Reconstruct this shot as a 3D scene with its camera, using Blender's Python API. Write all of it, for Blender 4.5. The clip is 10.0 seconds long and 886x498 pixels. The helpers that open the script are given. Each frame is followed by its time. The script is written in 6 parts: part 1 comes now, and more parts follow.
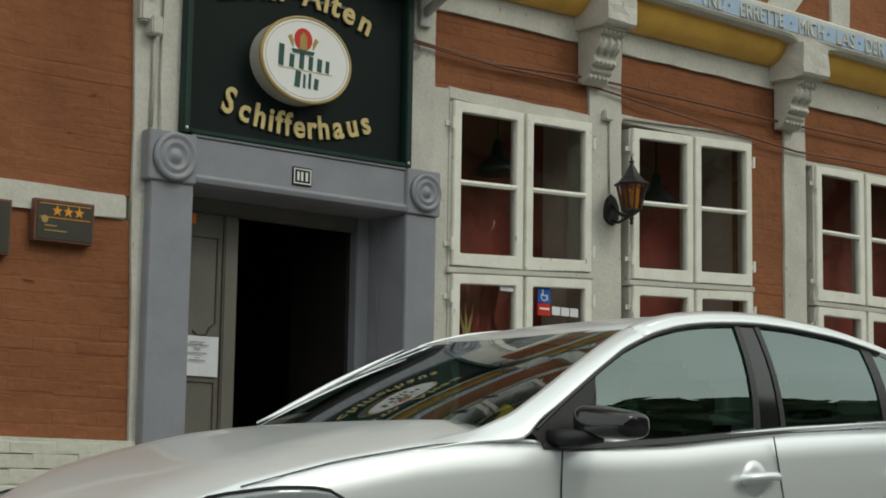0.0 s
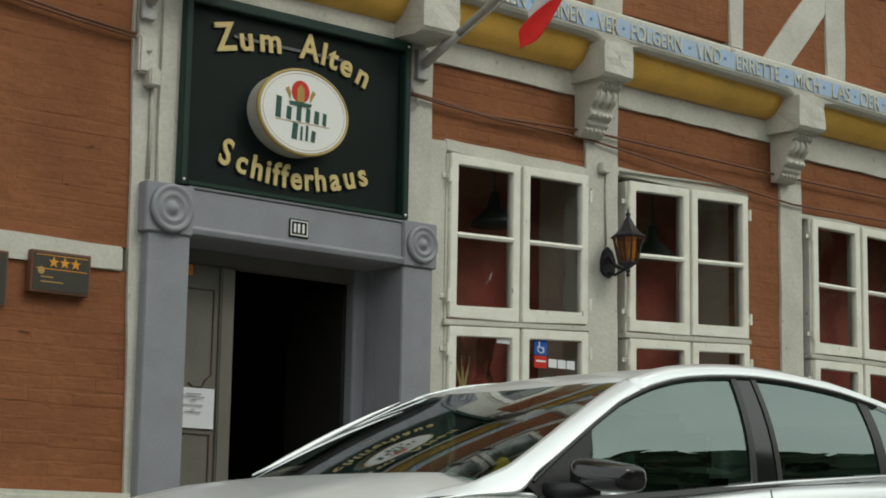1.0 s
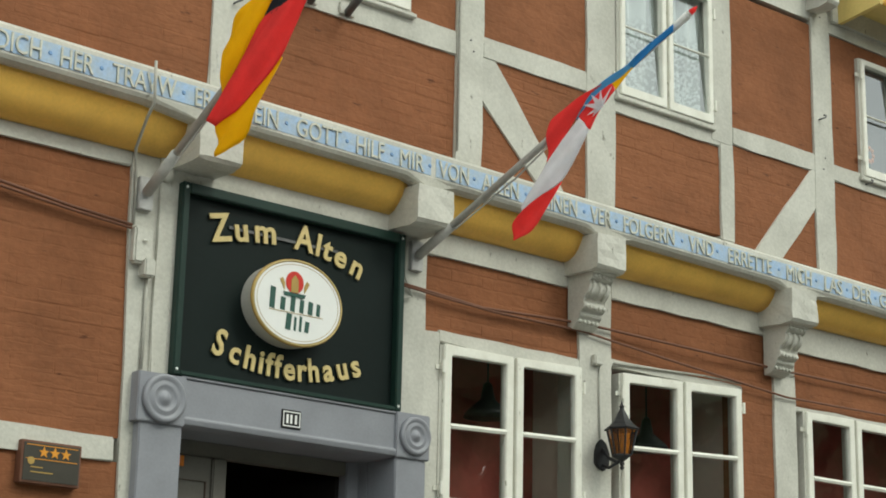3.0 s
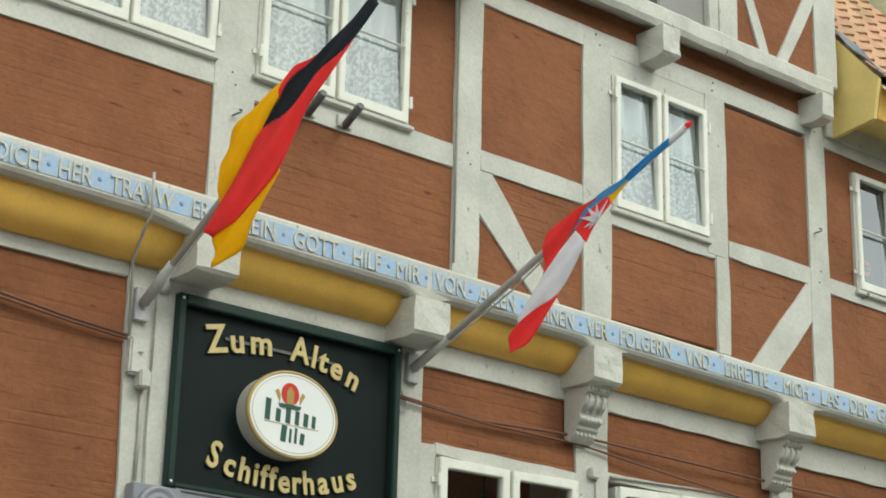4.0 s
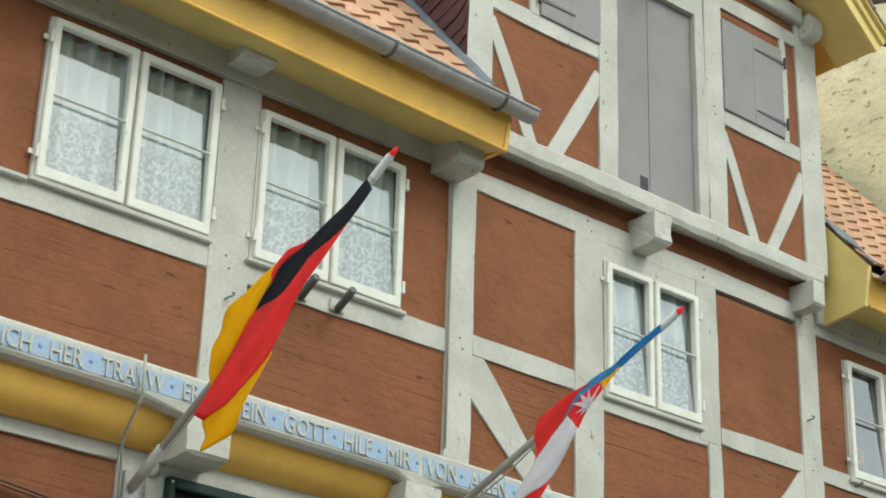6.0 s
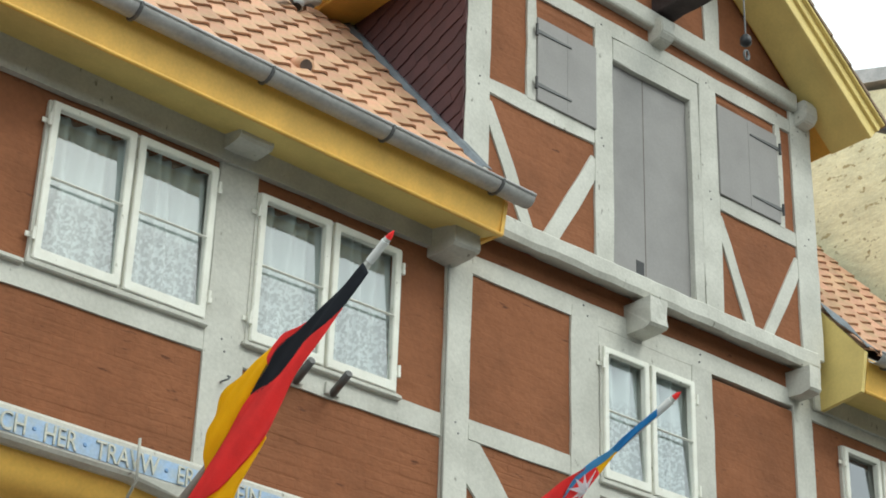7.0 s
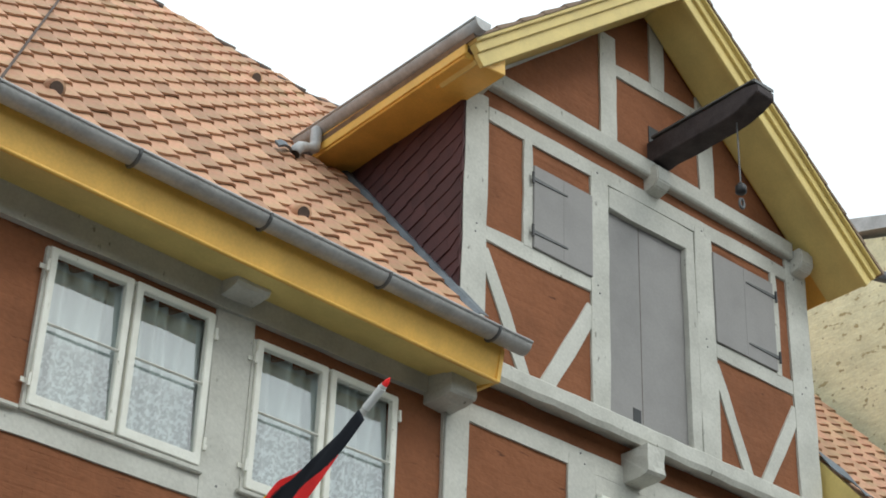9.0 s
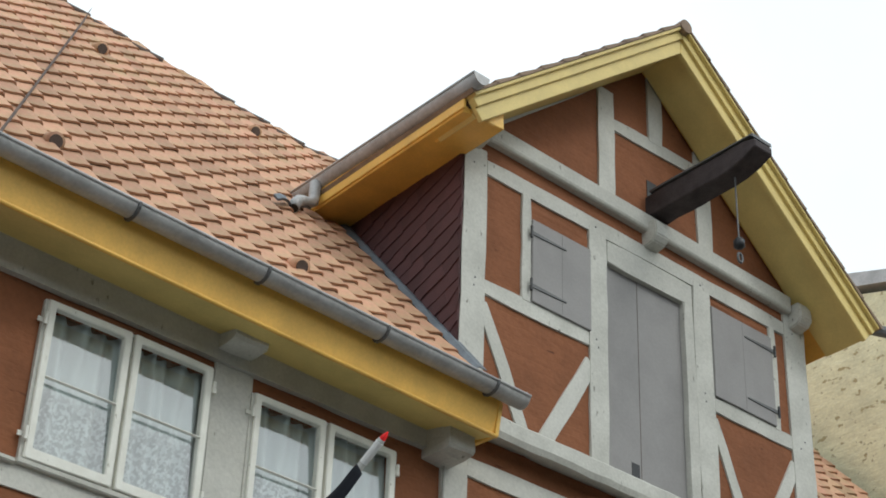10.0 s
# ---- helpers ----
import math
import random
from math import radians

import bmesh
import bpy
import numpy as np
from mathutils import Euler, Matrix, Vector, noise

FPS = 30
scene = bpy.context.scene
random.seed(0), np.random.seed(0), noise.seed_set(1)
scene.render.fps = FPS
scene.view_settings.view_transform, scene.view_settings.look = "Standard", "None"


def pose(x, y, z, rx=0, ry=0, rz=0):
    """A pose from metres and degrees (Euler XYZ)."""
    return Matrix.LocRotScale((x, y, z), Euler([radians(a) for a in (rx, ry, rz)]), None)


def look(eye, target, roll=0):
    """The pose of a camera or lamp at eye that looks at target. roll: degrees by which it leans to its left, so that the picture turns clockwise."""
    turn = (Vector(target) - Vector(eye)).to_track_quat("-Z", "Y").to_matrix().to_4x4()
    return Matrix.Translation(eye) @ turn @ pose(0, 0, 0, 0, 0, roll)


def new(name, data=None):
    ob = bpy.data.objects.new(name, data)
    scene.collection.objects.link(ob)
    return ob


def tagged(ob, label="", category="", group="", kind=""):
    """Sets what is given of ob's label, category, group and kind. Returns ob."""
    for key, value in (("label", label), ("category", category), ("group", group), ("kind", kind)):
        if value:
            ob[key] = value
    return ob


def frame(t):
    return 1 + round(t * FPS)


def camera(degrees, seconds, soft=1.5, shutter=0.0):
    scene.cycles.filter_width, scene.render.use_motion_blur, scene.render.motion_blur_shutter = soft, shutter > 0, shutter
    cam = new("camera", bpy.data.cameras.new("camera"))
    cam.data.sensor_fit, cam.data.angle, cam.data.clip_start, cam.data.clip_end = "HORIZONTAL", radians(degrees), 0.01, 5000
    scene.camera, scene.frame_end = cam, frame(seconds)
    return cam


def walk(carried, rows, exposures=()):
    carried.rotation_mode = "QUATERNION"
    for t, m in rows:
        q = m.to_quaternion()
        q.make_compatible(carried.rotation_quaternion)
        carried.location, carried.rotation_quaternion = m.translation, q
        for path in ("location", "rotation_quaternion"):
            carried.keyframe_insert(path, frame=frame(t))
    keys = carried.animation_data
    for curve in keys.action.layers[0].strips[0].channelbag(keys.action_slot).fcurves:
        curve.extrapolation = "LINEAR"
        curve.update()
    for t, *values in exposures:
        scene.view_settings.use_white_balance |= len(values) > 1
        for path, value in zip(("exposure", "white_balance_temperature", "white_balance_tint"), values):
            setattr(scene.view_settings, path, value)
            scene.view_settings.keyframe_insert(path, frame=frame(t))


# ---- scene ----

# Metres; x runs along the facade, y into the house, z up. The street lies at z = STREET.
STREET = 0.23
EYE = (0.0, -8.7, 0.95)
cam = camera(27.0, 10.0, soft=1.8)
# seconds, yaw, pitch, roll: the camera stands on one spot and tilts slowly upwards
ROWS = [
    (0.0, -39.41, 7.78, 0.93),
    (0.5, -39.44, 8.27, 0.97),
    (1.0, -39.49, 9.40, 1.03),
    (1.5, -39.58, 10.84, 1.12),
    (2.0, -39.59, 12.67, 1.19),
    (2.5, -39.59, 13.97, 1.22),
    (4.0, -39.61, 18.81, 1.47),
    (4.5, -39.68, 20.61, 1.63),
    (5.0, -39.69, 21.70, 1.70),
    (6.5, -39.72, 25.96, 1.93),
    (7.0, -39.74, 27.15, 2.01),
    (7.5, -39.72, 28.58, 2.05),
    (8.0, -39.70, 29.78, 2.10),
    (8.5, -39.69, 30.78, 2.18),
    (9.0, -39.67, 31.71, 2.21),
    (9.5, -39.66, 32.77, 2.26),
    (10.0, -39.65, 33.38, 2.32),
]


def aim(yaw, pitch, roll):
    return pose(*EYE, 0, 0, yaw) @ pose(0, 0, 0, 90 + pitch, 0, 0) @ pose(0, 0, 0, 0, 0, roll)


walk(cam, [(t, aim(yaw, pitch, roll)) for t, yaw, pitch, roll in ROWS],
     exposures=[(0.0, -0.06, 6520, 0), (1.5, 0.15, 6530, -1), (2.5, 0.44, 6510, -2), (4.5, 0.68, 6260, -2), (6.5, 0.63, 6130, -1), (8.0, 0.53, 6000, 1), (10.0, 0.16, 5970, 4)])

# ---- world and light: a bright overcast day ----
world = bpy.data.worlds.new("overcast_sky")
scene.world = world
world.use_nodes = True
wn = world.node_tree.nodes
wl = world.node_tree.links
sky = wn.new("ShaderNodeTexSky")
sky.sky_type = "NISHITA"
sky.sun_disc = False
sky.sun_elevation, sky.sun_rotation = radians(44), radians(160)
sky.dust_density, sky.air_density = 6.0, 1.2
cloud = wn.new("ShaderNodeMixRGB")
cloud.inputs[0].default_value = 0.88
cloud.inputs[2].default_value = (8.5, 8.55, 8.5, 1)
veil, veil_map, veil_mul = wn.new("ShaderNodeTexNoise"), wn.new("ShaderNodeMapRange"), wn.new("ShaderNodeMixRGB")
veil_tc = wn.new("ShaderNodeTexCoord")
veil.inputs["Scale"].default_value, veil.inputs["Detail"].default_value = 2.2, 6
veil_map.inputs[1].default_value, veil_map.inputs[2].default_value, veil_map.inputs[3].default_value, veil_map.inputs[4].default_value = 0.3, 0.7, 0.90, 1.14
veil_mul.blend_type, veil_mul.inputs[0].default_value = "MULTIPLY", 1.0
wl.new(veil_tc.outputs["Generated"], veil.inputs["Vector"])
wl.new(veil.outputs["Fac"], veil_map.inputs[0])
wl.new(sky.outputs[0], cloud.inputs[1])
wl.new(cloud.outputs[0], veil_mul.inputs[1])
wl.new(veil_map.outputs[0], veil_mul.inputs[2])
wl.new(veil_mul.outputs[0], wn["Background"].inputs[0])
wn["Background"].inputs[1].default_value = 0.13
sun = new("sun", bpy.data.lights.new("sun", "SUN"))
sun.data.energy, sun.data.angle, sun.data.color = 0.62, radians(14), (1.0, 0.96, 0.9)
sun.matrix_world = look((14, -24, 28), (6, 0, 4))


# ---- materials ----
def mat(name, color, rough=0.7, vary=0.15, scale=6.0, fine=60.0, bump=0.15, metal=0.0, stain=None, stain_amt=0.35, spec=0.4, obj_vary=0.0, relief=0.004):
    m = bpy.data.materials.new(name)
    m.use_nodes = True
    n, l = m.node_tree.nodes, m.node_tree.links
    b = n["Principled BSDF"]
    b.inputs["Roughness"].default_value = rough
    b.inputs["Metallic"].default_value = metal
    b.inputs["Specular IOR Level"].default_value = spec
    tc = n.new("ShaderNodeTexCoord")
    big, small = n.new("ShaderNodeTexNoise"), n.new("ShaderNodeTexNoise")
    big.inputs["Scale"].default_value, big.inputs["Detail"].default_value = scale, 5
    small.inputs["Scale"].default_value, small.inputs["Detail"].default_value = fine, 4
    for t in (big, small):
        l.new(tc.outputs["Object"], t.inputs["Vector"])
    mix = n.new("ShaderNodeMixRGB")
    dark = tuple(c * (1 - vary) for c in color) if stain is None else tuple(c * (1 - stain_amt) + s * stain_amt for c, s in zip(color, stain))
    light = tuple(min(1, c * (1 + vary * 0.6)) for c in color)
    mix.inputs[1].default_value, mix.inputs[2].default_value = (*dark, 1), (*light, 1)
    ramp = n.new("ShaderNodeMapRange")
    ramp.inputs[1].default_value, ramp.inputs[2].default_value = 0.32, 0.62
    l.new(big.outputs["Fac"], ramp.inputs[0])
    l.new(ramp.outputs[0], mix.inputs[0])
    mix2 = n.new("ShaderNodeMixRGB")
    mix2.blend_type = "MULTIPLY"
    mix2.inputs[0].default_value = 0.5 if vary else 0.0
    l.new(mix.outputs[0], mix2.inputs[1])
    sr = n.new("ShaderNodeMapRange")
    sr.inputs[1].default_value, sr.inputs[2].default_value = 0.3, 0.7
    sr.inputs[3].default_value, sr.inputs[4].default_value = 1 - vary * 1.4, 1 + vary * 0.5
    l.new(small.outputs["Fac"], sr.inputs[0])
    l.new(sr.outputs[0], mix2.inputs[2])
    last = mix2
    if obj_vary:
        info = n.new("ShaderNodeObjectInfo")
        ov = n.new("ShaderNodeMapRange")
        ov.inputs[3].default_value, ov.inputs[4].default_value = 1 - obj_vary, 1 + obj_vary
        l.new(info.outputs["Random"], ov.inputs[0])
        mix3 = n.new("ShaderNodeMixRGB")
        mix3.blend_type, mix3.inputs[0].default_value = "MULTIPLY", 1.0
        l.new(last.outputs[0], mix3.inputs[1])
        l.new(ov.outputs[0], mix3.inputs[2])
        last = mix3
    l.new(last.outputs[0], b.inputs["Base Color"])
    if bump:
        bp = n.new("ShaderNodeBump")
        bp.inputs["Strength"].default_value, bp.inputs["Distance"].default_value = bump, relief
        l.new(small.outputs["Fac"], bp.inputs["Height"])
        l.new(bp.outputs[0], b.inputs["Normal"])
    return m


def painted_brick(name, color, strength=0.6, course=0.075, flake=None):
    """Masonry under thick old paint: uneven courses show as ridges."""
    m = mat(name, color, rough=0.8, vary=0.14, scale=2.2, fine=35, bump=0.3, spec=0.2)
    n, l = m.node_tree.nodes, m.node_tree.links
    b = n["Principled BSDF"]
    tc = n.new("ShaderNodeTexCoord")
    sep, comb = n.new("ShaderNodeSeparateXYZ"), n.new("ShaderNodeCombineXYZ")
    l.new(tc.outputs["Object"], sep.inputs[0])
    warp = n.new("ShaderNodeTexNoise")
    warp.inputs["Scale"].default_value, warp.inputs["Detail"].default_value = 5.0, 4
    l.new(tc.outputs["Object"], warp.inputs["Vector"])
    add = n.new("ShaderNodeMath")
    add.operation = "MULTIPLY_ADD"
    add.inputs[1].default_value = 0.10
    l.new(warp.outputs["Fac"], add.inputs[0])
    l.new(sep.outputs["Z"], add.inputs[2])
    along = n.new("ShaderNodeMath")
    along.operation = "ADD"
    l.new(sep.outputs["X"], along.inputs[0])
    l.new(sep.outputs["Y"], along.inputs[1])
    l.new(along.outputs[0], comb.inputs["X"])
    l.new(add.outputs[0], comb.inputs["Y"])
    br = n.new("ShaderNodeTexBrick")
    br.inputs["Scale"].default_value = 1.0
    br.inputs["Brick Width"].default_value, br.inputs["Row Height"].default_value = 1.7, course
    br.inputs["Mortar Size"].default_value, br.inputs["Mortar Smooth"].default_value = 0.009, 1.0
    l.new(comb.outputs[0], br.inputs["Vector"])
    rough = n.new("ShaderNodeTexNoise")
    rough.inputs["Scale"].default_value, rough.inputs["Detail"].default_value = 9, 5
    stretch = n.new("ShaderNodeMapping")
    stretch.inputs["Scale"].default_value = (0.8, 0.8, 1.15)
    l.new(tc.outputs["Object"], stretch.inputs[0])
    l.new(stretch.outputs[0], rough.inputs["Vector"])
    ht = n.new("ShaderNodeMath")
    ht.operation = "MULTIPLY_ADD"
    ht.inputs[1].default_value = -0.05
    l.new(br.outputs["Fac"], ht.inputs[0])
    l.new(rough.outputs["Fac"], ht.inputs[2])
    bp = n.new("ShaderNodeBump")
    bp.inputs["Strength"].default_value, bp.inputs["Distance"].default_value = strength, 0.022
    l.new(ht.outputs[0], bp.inputs["Height"])
    l.new(bp.outputs[0], b.inputs["Normal"])
    if flake:
        src = b.inputs["Base Color"].links[0].from_socket
        spots = n.new("ShaderNodeTexNoise")
        spots.inputs["Scale"].default_value, spots.inputs["Detail"].default_value = 13, 9
        l.new(stretch.outputs[0], spots.inputs["Vector"])
        cut = n.new("ShaderNodeMapRange")
        cut.inputs[1].default_value, cut.inputs[2].default_value = 0.615, 0.66
        l.new(spots.outputs["Fac"], cut.inputs[0])
        mx = n.new("ShaderNodeMixRGB")
        mx.inputs[2].default_value = (*flake, 1)
        l.new(cut.outputs[0], mx.inputs[0])
        l.new(src, mx.inputs[1])
        l.new(mx.outputs[0], b.inputs["Base Color"])
    return m


def glass(name, tint=(0.8, 0.85, 0.83), gloss=0.25, dark=0.0, rough=0.02, ripple=0.12, sheen=(0.95, 0.97, 1)):
    """A thin pane: it lets light straight through and mirrors by Fresnel."""
    m = bpy.data.materials.new(name)
    m.use_nodes = True
    n, l = m.node_tree.nodes, m.node_tree.links
    n.remove(n["Principled BSDF"])
    clear, shine, mix, lw = n.new("ShaderNodeBsdfTransparent"), n.new("ShaderNodeBsdfGlossy"), n.new("ShaderNodeMixShader"), n.new("ShaderNodeLayerWeight")
    lw.inputs["Blend"].default_value = 0.5
    pw, fr = n.new("ShaderNodeMath"), n.new("ShaderNodeMapRange")
    pw.operation = "POWER"
    pw.inputs[1].default_value = 4.0
    l.new(lw.outputs["Facing"], pw.inputs[0])
    l.new(pw.outputs[0], fr.inputs[0])
    fr.inputs[3].default_value, fr.inputs[4].default_value = gloss, 0.95
    clear.inputs[0].default_value = (*[c * (1 - dark) for c in tint], 1)
    shine.inputs["Roughness"].default_value = rough
    shine.inputs["Color"].default_value = (*sheen, 1)
    wave = n.new("ShaderNodeTexNoise")
    wave.inputs["Scale"].default_value = 2.5
    bp = n.new("ShaderNodeBump")
    bp.inputs["Strength"].default_value, bp.inputs["Distance"].default_value = ripple, 0.02
    tc = n.new("ShaderNodeTexCoord")
    l.new(tc.outputs["Object"], wave.inputs["Vector"])
    l.new(wave.outputs["Fac"], bp.inputs["Height"])
    l.new(bp.outputs[0], shine.inputs["Normal"])
    l.new(fr.outputs[0], mix.inputs[0])
    l.new(clear.outputs[0], mix.inputs[1])
    l.new(shine.outputs[0], mix.inputs[2])
    l.new(mix.outputs[0], n["Material Output"].inputs["Surface"])
    return m


BRICK = painted_brick("red_brown_painted_brick", (0.252, 0.100, 0.046), 0.7)
PLINTH = painted_brick("white_painted_plinth", (0.62, 0.61, 0.53), 0.45, 0.27)
YBRICK = painted_brick("flaking_yellow_painted_brick", (0.84, 0.78, 0.52), 0.8, 0.075, (0.46, 0.38, 0.20))
TIMBER = mat("grey_white_painted_timber", (0.55, 0.537, 0.48), 0.65, 0.14, 3, 45, 0.5, stain=(0.36, 0.35, 0.30), stain_amt=0.3, obj_vary=0.05)
def specked(m, color, lo, hi, scale, stretch=(1.0, 1.0, 0.45)):
    """Small dark flaws: nail heads, flaked paint, hair cracks along the grain."""
    n, l = m.node_tree.nodes, m.node_tree.links
    b = n["Principled BSDF"]
    src = b.inputs["Base Color"].links[0].from_socket
    tc, mp, no, cut, mx = n.new("ShaderNodeTexCoord"), n.new("ShaderNodeMapping"), n.new("ShaderNodeTexNoise"), n.new("ShaderNodeMapRange"), n.new("ShaderNodeMixRGB")
    mp.inputs["Scale"].default_value = stretch
    no.inputs["Scale"].default_value, no.inputs["Detail"].default_value = scale, 7
    cut.inputs[1].default_value, cut.inputs[2].default_value = lo, hi
    mx.inputs[2].default_value = (*color, 1)
    l.new(tc.outputs["Object"], mp.inputs[0])
    l.new(mp.outputs[0], no.inputs["Vector"])
    l.new(no.outputs["Fac"], cut.inputs[0])
    l.new(cut.outputs[0], mx.inputs[0])
    l.new(src, mx.inputs[1])
    l.new(mx.outputs[0], b.inputs["Base Color"])


specked(TIMBER, (0.24, 0.23, 0.19), 0.675, 0.74, 22)
specked(BRICK, (0.12, 0.045, 0.022), 0.675, 0.72, 14, (0.4, 0.4, 1.8))
WHITE = mat("white_window_paint", (0.80, 0.79, 0.71), 0.45, 0.06, 8, 70, 0.15, stain=(0.55, 0.5, 0.4), stain_amt=0.18)
specked(WHITE, (0.38, 0.36, 0.28), 0.665, 0.73, 26)
GREYDOOR = mat("blue_grey_gloss_paint", (0.265, 0.27, 0.30), 0.4, 0.08, 5, 60, 0.12)
# near-black stands in for the lack of light inside the passage
PASSAGE = mat("unlit_passage_black", (0.018, 0.016, 0.015), 0.7, 0.2, 4, 40, 0.1)
LEAFDOOR = mat("brown_grey_door_paint", (0.15, 0.14, 0.12), 0.5, 0.1, 5, 60, 0.12)
SHUTTER = mat("mauve_grey_boards", (0.285, 0.27, 0.26), 0.6, 0.08, 4, 50, 0.2, obj_vary=0.03)
YELLOW = mat("ochre_yellow_paint", (0.82, 0.49, 0.10), 0.45, 0.1, 4, 50, 0.15, stain=(0.50, 0.29, 0.06), stain_amt=0.25)
PALEYELLOW = mat("pale_yellow_paint", (0.74, 0.57, 0.20), 0.5, 0.08, 4, 50, 0.12)
BLUE = mat("pale_blue_ground", (0.34, 0.47, 0.66), 0.7, 0.15, 14, 60, 0.3, stain=(0.5, 0.52, 0.48), stain_amt=0.5)
LETTER = mat("stone_coloured_letters", (0.58, 0.57, 0.49), 0.7, 0.16, 20, 80, 0.3)
SIGNGREEN = mat("dark_green_enamel", (0.008, 0.014, 0.013), 0.5, 0.1, 3, 40, 0.03, spec=0.15)
SIGNRIM = mat("green_sign_rim", (0.012, 0.034, 0.026), 0.45, 0.1, 3, 40, 0.05, spec=0.3)
GOLD = mat("cream_gold_letters", (0.64, 0.51, 0.23), 0.45, 0.1, 20, 80, 0.05)
SIGNWHITE = mat("white_acrylic", (0.82, 0.82, 0.80), 0.3, 0.02, 6, 50, 0.0)
SIGNGREY = mat("grey_sign_case", (0.52, 0.50, 0.45), 0.45, 0.06, 6, 50, 0.05)
DARKGREEN = mat("dark_green_print", (0.03, 0.09, 0.07), 0.4, 0.05, 6, 50, 0.0)
RED = mat("red_print", (0.55, 0.03, 0.02), 0.4, 0.05, 6, 50, 0.0)
BRASS = mat("brass_print", (0.42, 0.28, 0.08), 0.4, 0.1, 8, 50, 0.0)
BLACK = mat("black_paint", (0.015, 0.015, 0.016), 0.4, 0.1, 8, 50, 0.05)
IRON = mat("black_wrought_iron", (0.02, 0.02, 0.022), 0.45, 0.15, 20, 90, 0.2)
PLAQUE = mat("dark_bronze_plaque", (0.05, 0.045, 0.035), 0.4, 0.1, 8, 60, 0.05)
PAPER = mat("white_paper", (0.72, 0.73, 0.76), 0.8, 0.03, 6, 50, 0.05)
INK = mat("grey_ink", (0.22, 0.22, 0.25), 0.8, 0.05, 6, 50, 0.0)
SIGNBLUE = mat("blue_sticker", (0.02, 0.10, 0.42), 0.4, 0.05, 6, 50, 0.0)
STARGOLD = mat("amber_star_print", (0.70, 0.30, 0.03), 0.5, 0.05, 6, 50, 0.0)
BLUEDOT = mat("deep_blue_dot", (0.20, 0.33, 0.56), 0.7, 0.1, 14, 60, 0.1)
ORANGE = mat("orange_sticker", (0.75, 0.22, 0.02), 0.5, 0.05, 6, 50, 0.0)
TILE = mat("terracotta_pantile", (0.49, 0.262, 0.165), 0.75, 0.14, 5, 40, 0.3, stain=(0.42, 0.33, 0.17), stain_amt=0.55, obj_vary=0.2)
VERGE = mat("dull_brown_verge_tile", (0.27, 0.19, 0.13), 0.8, 0.2, 6, 40, 0.3)
TILEDARK = mat("weathered_ridge_tile", (0.10, 0.07, 0.055), 0.8, 0.2, 6, 40, 0.3)
ZINC = mat("weathered_zinc", (0.46, 0.45, 0.44), 0.5, 0.16, 5, 40, 0.1, metal=0.12)
ZINCDARK = mat("dull_zinc_joint", (0.13, 0.13, 0.13), 0.55, 0.14, 5, 40, 0.1, metal=0.3)
LEAD = mat("grey_lead_flashing", (0.15, 0.17, 0.19), 0.6, 0.2, 6, 40, 0.2)
SHINGLE = mat("dark_red_brown_shingle", (0.085, 0.035, 0.035), 0.7, 0.15, 4, 40, 0.2, obj_vary=0.12)
OLDWOOD = mat("black_weathered_beam", (0.055, 0.042, 0.042), 0.8, 0.3, 8, 60, 0.6)
CABLE = mat("brown_cable", (0.17, 0.075, 0.045), 0.6, 0.1, 20, 60, 0.1)
GREYCABLE = mat("grey_painted_cable", (0.42, 0.41, 0.36), 0.6, 0.1, 20, 60, 0.1)
POLE = mat("grey_painted_pole", (0.46, 0.45, 0.42), 0.5, 0.12, 10, 60, 0.1)
CLOTH = {k: mat(k + "_flag_cloth", c, 0.8, 0.06, 8, 120, 0.1, spec=0.1) for k, c in (
    ("black", (0.055, 0.06, 0.072)), ("red", (0.95, 0.10, 0.10)), ("gold", (1.0, 0.64, 0.02)), ("blue", (0.06, 0.29, 0.62)),
    ("white", (0.90, 0.89, 0.92)), ("light_blue", (0.16, 0.45, 0.74)))}
for cm in CLOTH.values():  # thin cloth lets daylight through
    cn, cl = cm.node_tree.nodes, cm.node_tree.links
    tr, ms = cn.new("ShaderNodeBsdfTranslucent"), cn.new("ShaderNodeMixShader")
    ms.inputs[0].default_value = 0.55
    cl.new(cn["Principled BSDF"].inputs["Base Color"].links[0].from_socket, tr.inputs["Color"])
    cl.new(cn["Principled BSDF"].outputs[0], ms.inputs[1])
    cl.new(tr.outputs[0], ms.inputs[2])
    cl.new(ms.outputs[0], cn["Material Output"].inputs["Surface"])
LACE = bpy.data.materials.new("white_lace_curtain")
LACE.use_nodes = True
ln, ll = LACE.node_tree.nodes, LACE.node_tree.links
ltc, lno, lmr = ln.new("ShaderNodeTexCoord"), ln.new("ShaderNodeTexNoise"), ln.new("ShaderNodeMapRange")
lno.inputs["Scale"].default_value, lno.inputs["Detail"].default_value = 38, 5
lsp, lband, lmul, lpat = ln.new("ShaderNodeSeparateXYZ"), ln.new("ShaderNodeMapRange"), ln.new("ShaderNodeMath"), ln.new("ShaderNodeMath")
lmr.inputs[1].default_value, lmr.inputs[2].default_value, lmr.inputs[3].default_value, lmr.inputs[4].default_value = 0.44, 0.54, 0.0, 0.45
ll.new(ltc.outputs["Object"], lno.inputs["Vector"])
ll.new(ltc.outputs["Object"], lsp.inputs[0])
lband.inputs[1].default_value, lband.inputs[2].default_value, lband.inputs[3].default_value, lband.inputs[4].default_value = 5.90, 6.05, 1.0, 0.0
ll.new(lsp.outputs["Z"], lband.inputs[0])
ll.new(lno.outputs["Fac"], lmr.inputs[0])
lmul.operation, lpat.operation = "MULTIPLY", "SUBTRACT"
